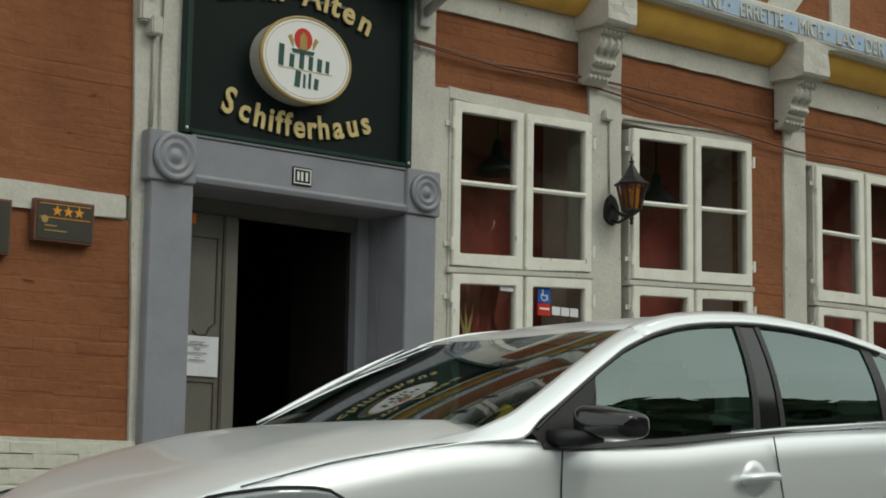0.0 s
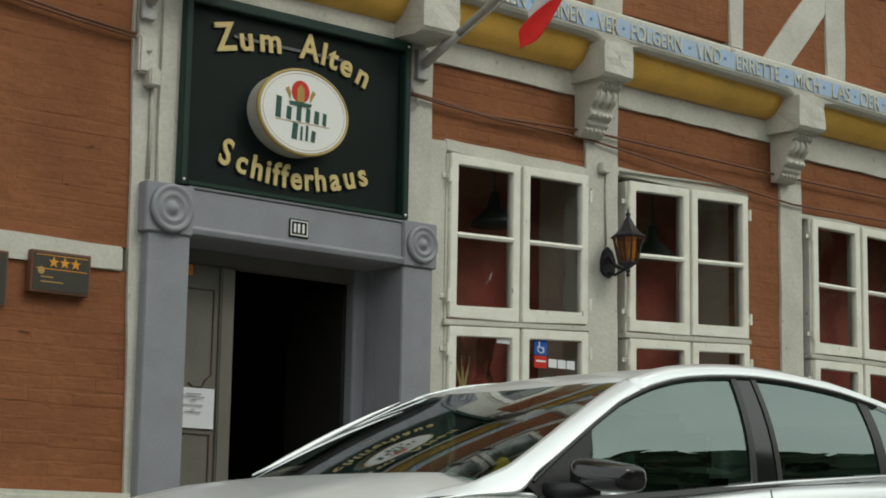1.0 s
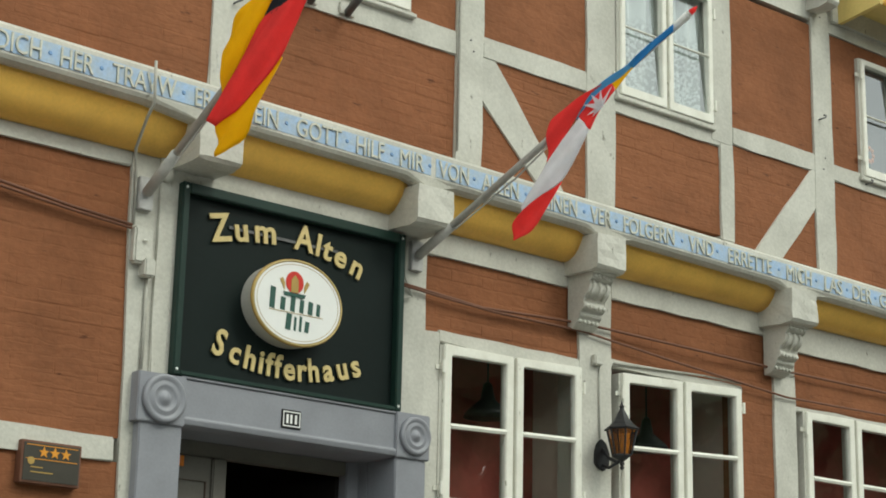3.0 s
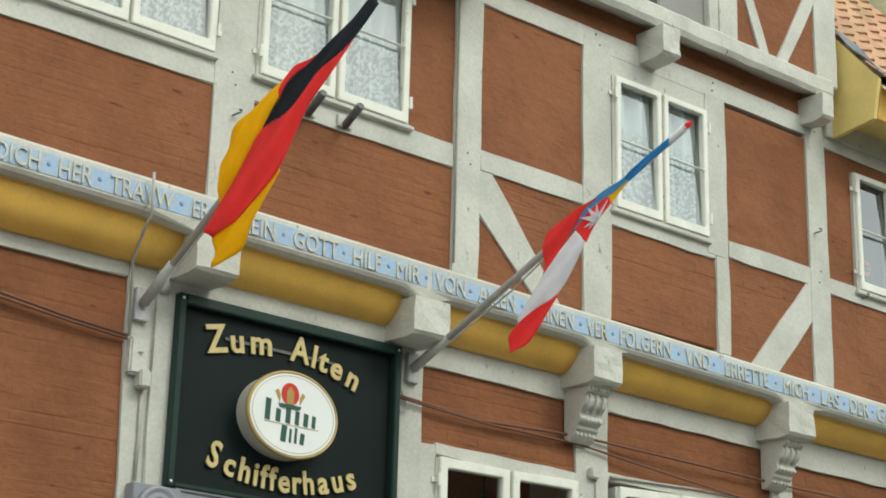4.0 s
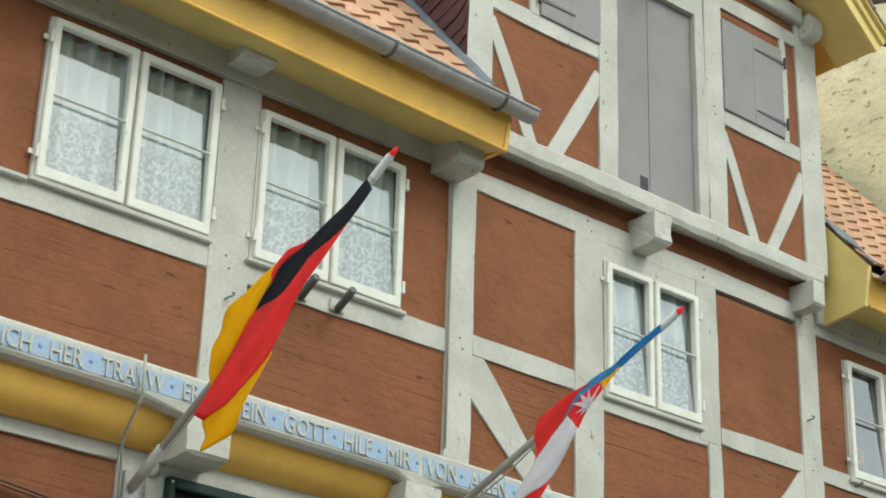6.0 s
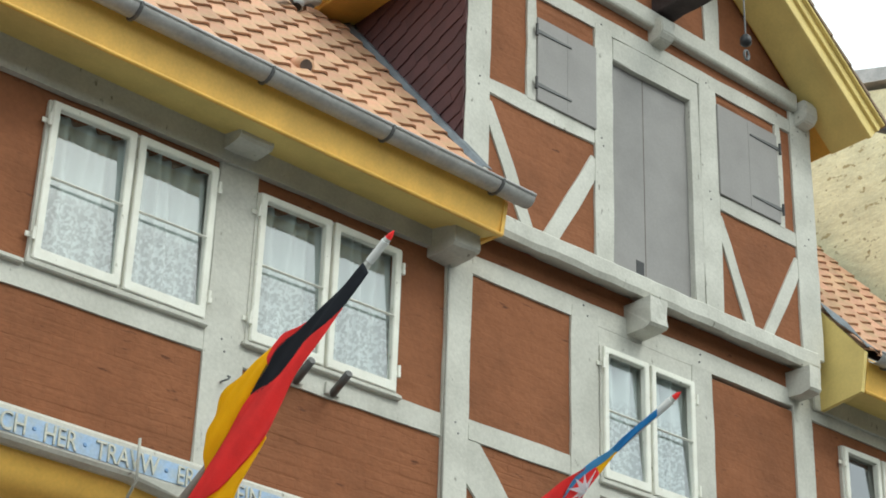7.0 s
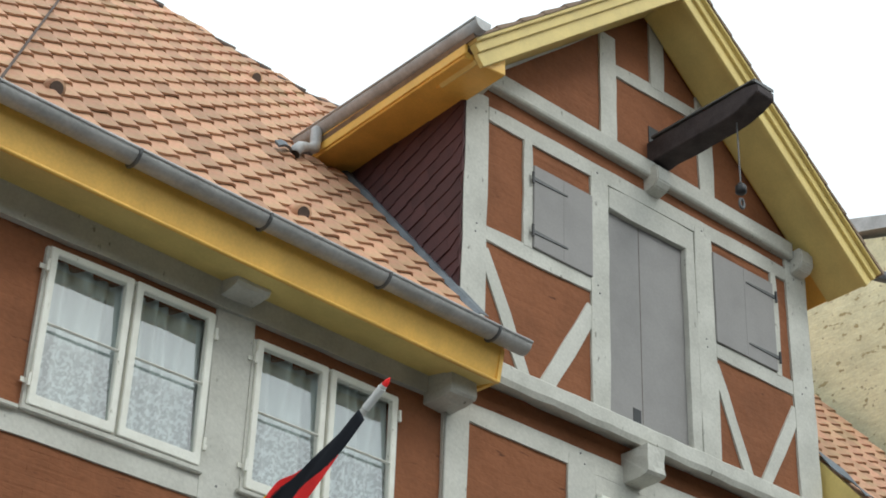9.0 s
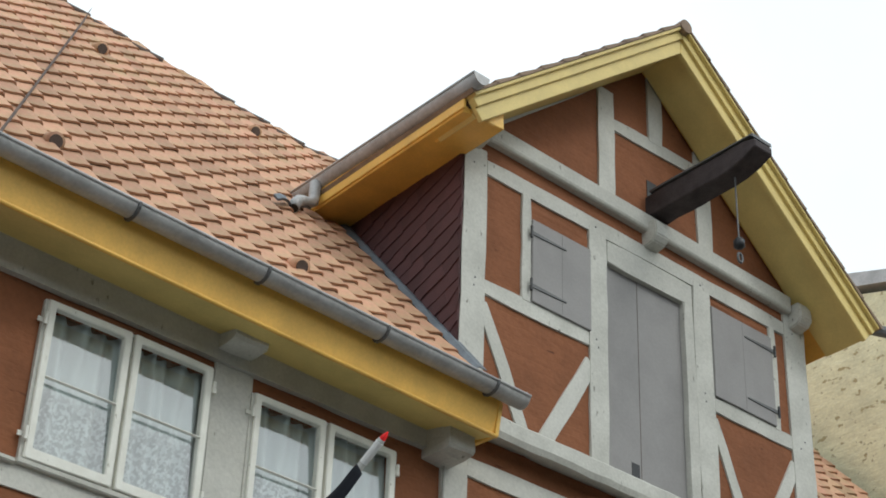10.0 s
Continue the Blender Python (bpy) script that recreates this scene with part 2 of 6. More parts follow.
ll.new(lmr.outputs[0], lmul.inputs[0])
ll.new(lband.outputs[0], lmul.inputs[1])
lpat.inputs[0].default_value = 0.93
ll.new(lmul.outputs[0], lpat.inputs[1])
ll.new(lpat.outputs[0], ln["Principled BSDF"].inputs["Alpha"])
ln["Principled BSDF"].inputs["Base Color"].default_value = (0.76, 0.79, 0.79, 1)
ln["Principled BSDF"].inputs["Roughness"].default_value = 0.9
ROOM = mat("dim_room_plaster", (0.38, 0.085, 0.068), 0.9, 0.15, 2, 20, 0.1)
# dark grey imitates the gloom of the upstairs rooms
ROOMDIM = mat("room_gloom_grey", (0.13, 0.125, 0.12), 0.9, 0.1, 2, 20, 0.1)
ROOMPALE = mat("pale_reveal_plaster", (0.82, 0.74, 0.66), 0.9, 0.1, 2, 20, 0.1)
PANE = glass("old_window_pane", gloss=0.13, dark=0.05)
UPANE = glass("old_upper_window_pane", gloss=0.17, dark=0.12)
AMBER = glass("amber_lantern_glass", (0.62, 0.36, 0.10), 0.05)
ASPHALT = mat("worn_granite_setts", (0.10, 0.098, 0.092), 0.9, 0.2, 3, 90, 0.5)
PAVING = mat("grey_paving", (0.15, 0.145, 0.13), 0.85, 0.18, 3, 60, 0.4, obj_vary=0.1)
CARPAINT = mat("silver_white_car_paint", (0.86, 0.89, 0.91), 0.38, 0.0, 6, 50, 0.0, metal=0.6, spec=0.5)
CARPAINT.node_tree.nodes["Principled BSDF"].inputs["Coat Weight"].default_value = 0.6
CARPAINT.node_tree.nodes["Principled BSDF"].inputs["Coat Roughness"].default_value = 0.03
CARBLACK = mat("black_car_trim", (0.018, 0.018, 0.019), 0.45, 0.1, 20, 90, 0.05)
GLOSSBLACK = mat("gloss_black_mirror_cap", (0.012, 0.012, 0.013), 0.12, 0.05, 20, 90, 0.0, spec=0.6)
CARGLASS = glass("dark_car_glass", (0.13, 0.24, 0.20), 0.20, 0.25, 0.0, 0.01, (0.82, 0.97, 0.93))
SCREEN = glass("windscreen_glass", (0.42, 0.52, 0.46), 0.12, 0.2, 0.0, 0.01)
LAMPGLASS = mat("clear_headlamp", (0.35, 0.38, 0.40), 0.08, 0.05, 20, 90, 0.0, metal=0.3)
RUBBER = mat("tyre_rubber", (0.02, 0.02, 0.02), 0.8, 0.1, 20, 90, 0.2)
ALLOY = mat("alloy_rim", (0.45, 0.45, 0.46), 0.3, 0.05, 20, 90, 0.0, metal=0.8)
SEATGREY = mat("dark_seat_cloth", (0.035, 0.035, 0.04), 0.9, 0.15, 20, 90, 0.2)
YELLOWCLOTH = mat("yellow_plush", (0.75, 0.50, 0.02), 0.9, 0.15, 20, 90, 0.3)
LEAF = mat("dark_green_leaf", (0.05, 0.075, 0.03), 0.7, 0.25, 3, 30, 0.2)


# ---- mesh helpers ----
def mesh_of(bm, name, material, smooth=False):
    me = bpy.data.meshes.new(name)
    bmesh.ops.recalc_face_normals(bm, faces=bm.faces)
    bm.to_mesh(me)
    bm.free()
    if smooth:
        for p in me.polygons:
            p.use_smooth = True
    me.materials.append(material)
    return me


def part(name, bm, material, parent=None, label="", bevel=0.0, smooth=False):
    """Links a bmesh, given in world metres, as one mesh object under a thing or a part."""
    if bevel:
        bmesh.ops.bevel(bm, geom=list(bm.edges), offset=bevel, segments=2, affect="EDGES", clamp_overlap=True)
    ob = new(name, mesh_of(bm, name, material, smooth))
    if parent is not None:
        ob.parent = parent
        ob.matrix_parent_inverse = world_of(parent).inverted()
    return tagged(ob, label)


def world_of(ob):
    m = ob.matrix_basis.copy()
    while ob.parent is not None:
        m = ob.parent.matrix_basis @ ob.matrix_parent_inverse @ m
        ob = ob.parent
    return m


def thing(name, at, label, category, group="", kind=""):
    e = new(name)
    e.location = at
    e.empty_display_size = 0.2
    return tagged(e, label, category, group, kind)


def box(x0, x1, y0, y1, z0, z1, bm=None):
    bm = bm or bmesh.new()
    v = [bm.verts.new(p) for p in ((x0, y0, z0), (x1, y0, z0), (x1, y1, z0), (x0, y1, z0), (x0, y0, z1), (x1, y0, z1), (x1, y1, z1), (x0, y1, z1))]
    for f in ((0, 1, 2, 3), (4, 7, 6, 5), (0, 4, 5, 1), (1, 5, 6, 2), (2, 6, 7, 3), (3, 7, 4, 0)):
        bm.faces.new([v[i] for i in f])
    return bm


def prism(pts, a, b, axis="y", bm=None):
    """A polygon in the two other axes, from a to b along the axis."""
    bm = bm or bmesh.new()
    put = {"y": lambda p, c: (p[0], c, p[1]), "x": lambda p, c: (c, p[0], p[1]), "z": lambda p, c: (p[0], p[1], c)}[axis]
    lo, hi = [bm.verts.new(put(p, a)) for p in pts], [bm.verts.new(put(p, b)) for p in pts]
    bm.faces.new(lo)
    bm.faces.new(hi[::-1])
    for i in range(len(pts)):
        j = (i + 1) % len(pts)
        bm.faces.new((lo[i], hi[i], hi[j], lo[j]))
    return bm


def strip(p, q, w):
    """Corners of a bar of width w from p to q in a plane."""
    d = Vector(q) - Vector(p)
    n = Vector((-d.y, d.x)).normalized() * w / 2
    return [tuple(Vector(p) + n), tuple(Vector(p) - n), tuple(Vector(q) - n), tuple(Vector(q) + n)]


def lathe(profile, steps=24, center=(0, 0, 0), axis="z", bm=None):
    """Turns (radius, height) pairs about an axis."""
    bm = bm or bmesh.new()
    rings = []
    for r, h in profile:
        ring = []
        for k in range(steps):
            a = 2 * math.pi * k / steps
            c, s = r * math.cos(a), r * math.sin(a)
            p = {"z": (c, s, h), "y": (c, h, s), "x": (h, c, s)}[axis]
            ring.append(bm.verts.new(tuple(i + j for i, j in zip(p, center))))
        rings.append(ring)
    for a, b in zip(rings, rings[1:]):
        for k in range(steps):
            bm.faces.new((a[k], a[(k + 1) % steps], b[(k + 1) % steps], b[k]))
    bm.faces.new(rings[0])
    bm.faces.new(rings[-1][::-1])
    return bm


def tube(path, r, steps=10, bm=None, close=True):
    """A round rod along a path; r is a radius or one per point."""
    bm = bm or bmesh.new()
    path = [Vector(p) for p in path]
    rs = r if isinstance(r, (list, tuple)) else [r] * len(path)
    rings, side = [], None
    for i, p in enumerate(path):
        d = (path[min(i + 1, len(path) - 1)] - path[max(i - 1, 0)]).normalized()
        side = (side - d * side.dot(d)).normalized() if side else d.orthogonal().normalized()
        up = d.cross(side)
        rings.append([bm.verts.new(p + (side * math.cos(2 * math.pi * k / steps) + up * math.sin(2 * math.pi * k / steps)) * rs[i]) for k in range(steps)])
    for a, b in zip(rings, rings[1:]):
        for k in range(steps):
            bm.faces.new((a[k], a[(k + 1) % steps], b[(k + 1) % steps], b[k]))
    if close:
        bm.faces.new(rings[0])
        bm.faces.new(rings[-1][::-1])
    return bm


def sheet(fn, nu, nv, thick=0.0, bm=None):
    """A grid surface from fn(u, v) with u and v from 0 to 1, thickened along its normals."""
    bm = bm or bmesh.new()
    grid = [[bm.verts.new(fn(i / nu, j / nv)) for j in range(nv + 1)] for i in range(nu + 1)]
    for i in range(nu):
        for j in range(nv):
            bm.faces.new((grid[i][j], grid[i + 1][j], grid[i + 1][j + 1], grid[i][j + 1]))
    if thick:
        bm.normal_update()
        bmesh.ops.solidify(bm, geom=list(bm.faces), thickness=thick)
    return bm


def words(text, size, depth, m, material, name, parent, label="", align="CENTER", stretch=1.0, bold=0.0):
    """Raised letters of the built-in font; m puts the text's x-y plane into the world."""
    cu = bpy.data.curves.new(name, "FONT")
    cu.offset = bold
    cu.body, cu.size, cu.extrude, cu.align_x, cu.resolution_u = text, size, depth, align, 3
    tmp = bpy.data.objects.new(name, cu)
    scene.collection.objects.link(tmp)
    bpy.context.view_layer.update()
    me = bpy.data.meshes.new_from_object(tmp.evaluated_get(bpy.context.evaluated_depsgraph_get()))
    bpy.data.objects.remove(tmp)
    me.transform(m @ Matrix.Diagonal((stretch, 1, 1, 1)))
    me.materials.clear()
    me.materials.append(material)
    ob = new(name, me)
    ob.parent = parent
    ob.matrix_parent_inverse = world_of(parent).inverted()
    return tagged(ob, label)


UP = Matrix(((1, 0, 0, 0), (0, 0, -1, 0), (0, 1, 0, 0), (0, 0, 0, 1)))  # text plane into the facade's plane
rng = random.Random(7)


def beam(pts, y0, y1, name, parent, material=TIMBER, bevel=0.008, label=""):
    """A hewn timber: a quadrilateral of the facade with slightly uneven edges."""
    rim = []
    for (x0, z0), (x1, z1) in zip(pts, pts[1:] + pts[:1]):
        long = math.hypot(x1 - x0, z1 - z0)
        steps = max(1, int(long / 0.22))
        for k in range(steps):
            t, w = k / steps, 0.005
            rim.append((x0 + (x1 - x0) * t + rng.uniform(-w, w), z0 + (z1 - z0) * t + rng.uniform(-w, w)))
    return part(name, prism(rim, y0, y1), material, parent, label, bevel)


def rect(x0, x1, z0, z1):
    return [(x0, z0), (x1, z0), (x1, z1), (x0, z1)]


# ---- street ----
part("road", sheet(lambda u, v: (-300 + 600 * u, -300 + 297.4 * v, STREET - 0.12), 2, 2), ASPHALT)
road = bpy.data.objects["road"]
tagged(road, "worn grey granite street in front of the inn", "road", kind="structure")
tagged(part("kerb", box(-40, 40, -2.6, -2.45, STREET - 0.2, STREET), PAVING, bevel=0.012), "grey stone kerb along the pavement", "kerb", kind="structure")
tagged(part("pavement", box(-40, 40, -2.45, 0.0, STREET - 0.2, STREET - 0.004), PAVING), "grey stone pavement before the house", "pavement", kind="structure")
tagged(part("ground", box(-300, 300, 0.0, 300, STREET - 0.3, STREET - 0.01), PAVING), "grey ground behind the house fronts", "ground", kind="structure")

# ---- the half-timbered house ----
house = thing("half_timbered_house", (7, 0, STREET), "old half-timbered inn, red-brown brick panels between grey-white timbers", "house")

# masonry panels: x0, x1, z0, z1 of each bay, and the face's depth
GF, UF, DF = 0.018, -0.215, -0.365
GROUND_BAYS = (
    (1.5, 4.97, 2.56, 4.12, GF), (1.5, 5.02, 1.24, 2.43, GF), (7.04, 8.40, 3.49, 4.03, GF), (8.66, 10.40, 3.53, 4.02, GF),
    (10.0, 10.40, 0.9, 3.54, GF), (10.58, 13.0, 3.48, 3.96, GF),
)
UPPER_BAYS = (
    (1.5, 5.28, 4.60, 5.31, UF), (1.5, 4.08, 5.43, 6.62, UF), (4.04, 5.26, 6.47, 6.60, UF), (5.52, 7.10, 4.56, 5.28, UF),
    (6.66, 7.10, 5.36, 6.58, UF), (5.49, 6.70, 6.43, 6.58, UF), (7.27, 8.26, 5.42, 6.53, UF), (7.27, 8.26, 4.56, 5.33, UF),
    (8.48, 9.60, 4.56, 5.25, UF), (9.68, 10.68, 5.38, 6.47, UF), (9.70, 10.68, 4.52, 5.29, UF), (7.27, 10.68, 6.62, 6.84, UF),
    (10.83, 11.24, 4.5, 6.50, UF), (11.2, 13.0, 4.5, 5.28, UF), (11.2, 13.0, 6.34, 6.6, UF),
)
DORMER_BAYS = (
    (7.26, 7.68, 7.97, 8.95, DF), (7.70, 8.38, 8.70, 8.96, DF), (7.26, 8.38, 6.90, 7.90, DF), (9.66, 10.50, 8.80, 8.95, DF),
    (10.47, 10.68, 7.95, 8.95, DF), (9.66, 10.68, 6.90, 7.88, DF), (7.2, 10.8, 9.02, 9.348, DF),
)
BAYS = GROUND_BAYS + UPPER_BAYS + DORMER_BAYS
for x0, x1, z0, z1, y in BAYS:
    part("brick_panel", sheet(lambda u, v: (x0 + (x1 - x0) * u, y + (0.006 if z1 > 5.34 else 0.002) * noise.noise((x0 + (x1 - x0) * u * 3.1, 5 * v, y)), z0 + (z1 - z0) * v), 14, 8, 0.16), BRICK, house)
part("brick_panel", prism([(7.2, 9.35), (10.85, 9.35), (9.05, 10.98)], DF, DF + 0.16), BRICK, house)
part("plinth", sheet(lambda u, v: (1.5 + 3.52 * u, -0.035 + 0.012 * noise.noise((9 * u, 4 * v, 0)), STREET - 0.05 + (1.06) * v), 30, 10, 0.2), PLINTH, house, "uneven white-painted masonry plinth")
part("plinth", box(7.05, 13.0, -0.02, 0.2, STREET - 0.05, 1.2), PLINTH, house)

# ground floor timbers
B = lambda name, x0, x1, z0, z1, y0, y1, **k: beam(rect(x0, x1, z0, z1), y0, y1, name, house, **k)
beam([(5.02, STREET), (5.16, STREET), (5.16, 4.22), (4.915, 4.22), (4.965, 2.5)], -0.006, 0.2, "timber_post", house)
B("timber_post", 5.10, 5.225, 2.93, 4.16, -0.03, 0.2)
B("timber_post", 6.83, 7.06, 2.90, 4.22, -0.006, 0.2)
B("timber_post", 7.03, 7.19, STREET, 3.50, -0.002, 0.2)
B("timber_post", 8.385, 8.685, STREET, 4.2, -0.005, 0.2)
B("timber_post", 10.365, 10.605, STREET, 4.2, -0.005, 0.2)
B("timber_post", 12.3, 12.6, STREET, 4.2, -0.005, 0.2)
B("timber_rail", 1.5, 4.93, 2.425, 2.562, -0.004, 0.2)
B("timber_rail", 1.5, 4.92, 4.09, 4.19, -0.008, 0.2)
B("timber_rail", 5.10, 6.85, 4.05, 4.19, -0.035, 0.2)
B("timber_rail", 7.04, 8.40, 3.99, 4.17, -0.008, 0.2)
B("timber_rail", 8.68, 10.38, 3.98, 4.16, -0.008, 0.2)
B("timber_rail", 10.6, 13.0, 3.91, 4.14, -0.008, 0.2)
B("timber_rail", 7.17, 8.40, 3.44, 3.515, -0.004, 0.2)
B("timber_rail", 8.68, 10.02, 3.51, 3.56, -0.004, 0.2)
B("timber_rail", 10.6, 13.0, 3.46, 3.5, -0.004, 0.2)
B("wall_top", 1.5, 13.0, 4.1, 4.5, 0.02, 0.25)

# cove boards between the beam heads, curved from the wall out to the sill beam
def cove(x0, x1, za, zb):
    def fn(u, v):
        a = v * math.pi / 2
        bulge = 1.0 + 0.02 * noise.noise((u * 4, v, x0))
        return (x0 + (x1 - x0) * u, -0.012 - 0.19 * math.sin(a) * bulge, za + (zb - za) * (1 - math.cos(a)))
    part("cove_board", sheet(fn, 12, 10, 0.02), YELLOW, house, "glossy ochre-yellow cove board", smooth=True)


for x0, x1, za, zb in ((1.5, 5.16, 4.17, 4.42), (5.42, 6.74, 4.165, 4.40), (6.98, 8.26, 4.15, 4.385), (8.48, 10.22, 4.135, 4.37), (10.48, 13.0, 4.12, 4.35)):
    cove(x0, x1, za, zb)

# the inscribed sill beam; it sags a little towards the far end
def sag(x):
    return -0.017 * (x - 4.0)


def sill_piece(x0, x1):
    prof = [(-0.275, 4.60), (-0.29, 4.58), (-0.29, 4.425), (-0.275, 4.405), (-0.24, 4.39), (-0.17, 4.40), (-0.05, 4.41), (-0.05, 4.60)]
    bm = bmesh.new()
    n = 8
    rings = []
    for i in range(n + 1):
        x = x0 + (x1 - x0) * i / n
        end = max(0, 1 - min(i, n - i) * (x1 - x0) / n / 0.12)
        rings.append([bm.verts.new((x, y + 0.004 * noise.noise((x * 3, z * 7, 1)), z + sag(x) - (0.05 * end if z < 4.415 else 0))) for y, z in prof])
    for a, b in zip(rings, rings[1:]):
        for k in range(len(prof)):
            bm.faces.new((a[k], a[(k + 1) % len(prof)], b[(k + 1) % len(prof)], b[k]))
    bm.faces.new(rings[0])
    bm.faces.new(rings[-1][::-1])
    return part("sill_beam", bm, TIMBER, house, "carved grey-white sill beam with pale blue inscription band")


SILL = [sill_piece(a, b) for a, b in ((1.5, 5.30), (5.30, 6.86), (6.86, 8.37), (8.37, 10.35), (10.35, 13.0))]
# pale blue band and the raised capitals
def band(x0, x1, owner):
    part("inscription_band", sheet(lambda u, v: (x0 + (x1 - x0) * u, -0.2935, 4.438 + 0.118 * v + sag(x0 + (x1 - x0) * u)), 6, 1, 0.003), BLUE, owner, "pale blue painted band")


for (a, b), o in zip(((3.0, 5.28), (5.32, 6.84), (6.88, 8.35), (8.39, 10.33), (10.37, 12.9)), SILL):
    band(a, b, o)
TEXT = [("DICH", 3.88, 4.19), ("HER", 4.25, 4.50), ("TRAVW", 4.57, 5.02), ("ER", 5.10, 5.25), ("MEIN", 5.40, 5.72), ("GOTT", 5.80, 6.16), ("HILF", 6.22, 6.50),
        ("MIR", 6.56, 6.80), ("VON", 6.89, 7.16), ("ALLEN", 7.22, 7.60), ("MEINEN", 7.66, 8.12), ("VER", 8.18, 8.42), ("FOLGERN", 8.46, 9.06), ("VND", 9.14, 9.42),
        ("ERRETTE", 9.50, 10.08), ("MICH", 10.16, 10.50), ("LAS", 10.58, 10.86), ("DER", 10.92, 11.2), ("GO", 11.26, 11.5)]
for text, a, b in TEXT:
    mid = (a + b) / 2
    owner = SILL[0 if mid < 5.3 else 1 if mid < 6.86 else 2 if mid < 8.37 else 3 if mid < 10.35 else 4]
    if text != "GO":
        part("point", lathe([(0.013, 0.0), (0.009, -0.004)], 10, (b + 0.03, -0.2955, 4.497 + sag(b)), "y"), BLUEDOT, owner)
    raw = {"I": 0.3, "M": 0.88, "W": 0.98, "H": 0.76, "N": 0.76, "G": 0.78, "O": 0.8, "V": 0.68, "D": 0.76, "C": 0.72, "A": 0.7, "R": 0.7}
    width = sum(raw.get(c, 0.62) for c in text) * 0.165
    words(text, 0.155, 0.005, Matrix.Translation((mid, -0.299, 4.443 + sag(mid))) @ UP, LETTER, "inscription_word", owner, "raised stone-coloured capitals on pale blue", stretch=(b - a) / width)

def worn(bm, depth, scale):
    """Rots and rounds a timber: its edges and faces wander a little."""
    for v in bm.verts:
        d = noise.noise_vector(v.co * scale) + 0.6 * noise.noise_vector(v.co * scale * 3.3)
        v.co += d * depth


# projecting beam heads below the sill beam, and carved consoles under two of them
def beam_head(x0, x1, z0, z1, y, name="beam_head", back=0.1, chew=0.02):
    bm = prism([(y, z1), (y, z0 + chew), (y + 0.02, z0), (y + 0.10, z0 - 0.012), (back, z0), (back, z1)], x0, x1, "x")
    bmesh.ops.subdivide_edges(bm, edges=list(bm.edges), cuts=3, use_grid_fill=True)
    worn(bm, 0.009, 9)
    part(name, bm, TIMBER, house, bevel=0.0)


beam_head(5.15, 5.44, 4.12, 4.345, -0.33)
beam_head(6.72, 7.0, 4.075, 4.31, -0.33)
beam_head(8.24, 8.505, 4.065, 4.30, -0.33)
beam_head(10.20, 10.49, 4.03, 4.27, -0.33)
beam_head(12.1, 12.4, 4.0, 4.25, -0.33)


def console(xc, w, z1, z0):
    """A carved bracket: stepped scroll profile, rows of beads and side ribs."""
    h = z1 - z0
    prof = [(0.0, 1.0), (-0.265, 1.0), (-0.27, 0.93), (-0.235, 0.90), (-0.245, 0.84), (-0.205, 0.80), (-0.215, 0.70), (-0.20, 0.60), (-0.155, 0.52), (-0.15, 0.44),
            (-0.165, 0.40), (-0.16, 0.33), (-0.12, 0.29), (-0.13, 0.22), (-0.10, 0.17), (-0.09, 0.08), (-0.05, 0.0), (0.0, 0.0)]
    c = part("console", prism([(y, z0 + h * t) for y, t in prof], xc - w / 2, xc + w / 2, "x"), TIMBER, house, "carved grey-white timber bracket with beads and scrolls", bevel=0.005)
    for t, y in ((0.88, -0.243), (0.36, -0.166), (0.12, -0.10)):
        for k in range(5):
            x = xc + w * (k - 2) / 5.2
            part("bead", lathe([(0.003, -0.012), (0.013, -0.008), (0.016, 0.0), (0.013, 0.008), (0.003, 0.012)], 8, (x, y, z0 + h * t), "y"), TIMBER, c, smooth=True)
    for k in (-1, 0, 1):
        part("rib", tube([(xc + k * w * 0.3, -0.206, z0 + h * 0.80), (xc + k * w * 0.3, -0.222, z0 + h * 0.70), (xc + k * w * 0.3, -0.205, z0 + h * 0.6), (xc + k * w * 0.3, -0.160, z0 + h * 0.51)], 0.014, 6), TIMBER, c, smooth=True)


console(8.38, 0.20, 4.075, 3.70)
console(10.36, 0.20, 4.04, 3.68)

# upper floor timbers
U0, U1 = -0.235, -0.03
for n_, x0, x1, z0, z1 in (
        ("timber_post", 5.245, 5.53, 4.57, 6.58), ("timber_post", 7.075, 7.305, 4.55, 6.72), ("timber_post", 8.235, 8.505, 4.53, 6.60),
        ("timber_post", 9.57, 9.715, 4.52, 5.26), ("timber_post", 9.475, 9.705, 5.25, 6.52), ("timber_post", 10.64, 10.86, 4.50, 6.62), ("timber_post", 1.9, 2.15, 4.57, 6.6),
        ("timber_post", 12.3, 12.55, 4.5, 6.6), ("timber_rail", 1.5, 5.25, 5.29, 5.455), ("timber_rail", 5.52, 7.08, 5.262, 5.425), ("timber_rail", 7.30, 8.24, 5.305, 5.45),
        ("timber_rail", 8.50, 9.58, 5.225, 5.355), ("timber_rail", 9.71, 10.65, 5.27, 5.41), ("timber_rail", 10.85, 13.0, 5.25, 5.38), ("timber_rail", 7.30, 10.66, 6.50, 6.655),
        ("timber_rail", 8.50, 9.48, 6.355, 6.492), ("timber_rail", 10.85, 13.0, 6.45, 6.6)):
    beam(rect(x0, x1, z0, z1), U0 + (0.003 if "rail" in n_ else 0), U1, n_, house)
part("weather_board", box(5.50, 6.72, -0.27, -0.2, 5.40, 5.43), TIMBER, house, bevel=0.006)
part("weather_board", box(2.4, 4.03, -0.27, -0.2, 5.42, 5.45), TIMBER, house, bevel=0.006)
beam([(7.29, 5.31), (7.41, 5.31), (8.04, 4.55), (7.79, 4.55), (7.29, 5.02)], U0 + 0.004, U1, "brace", house)
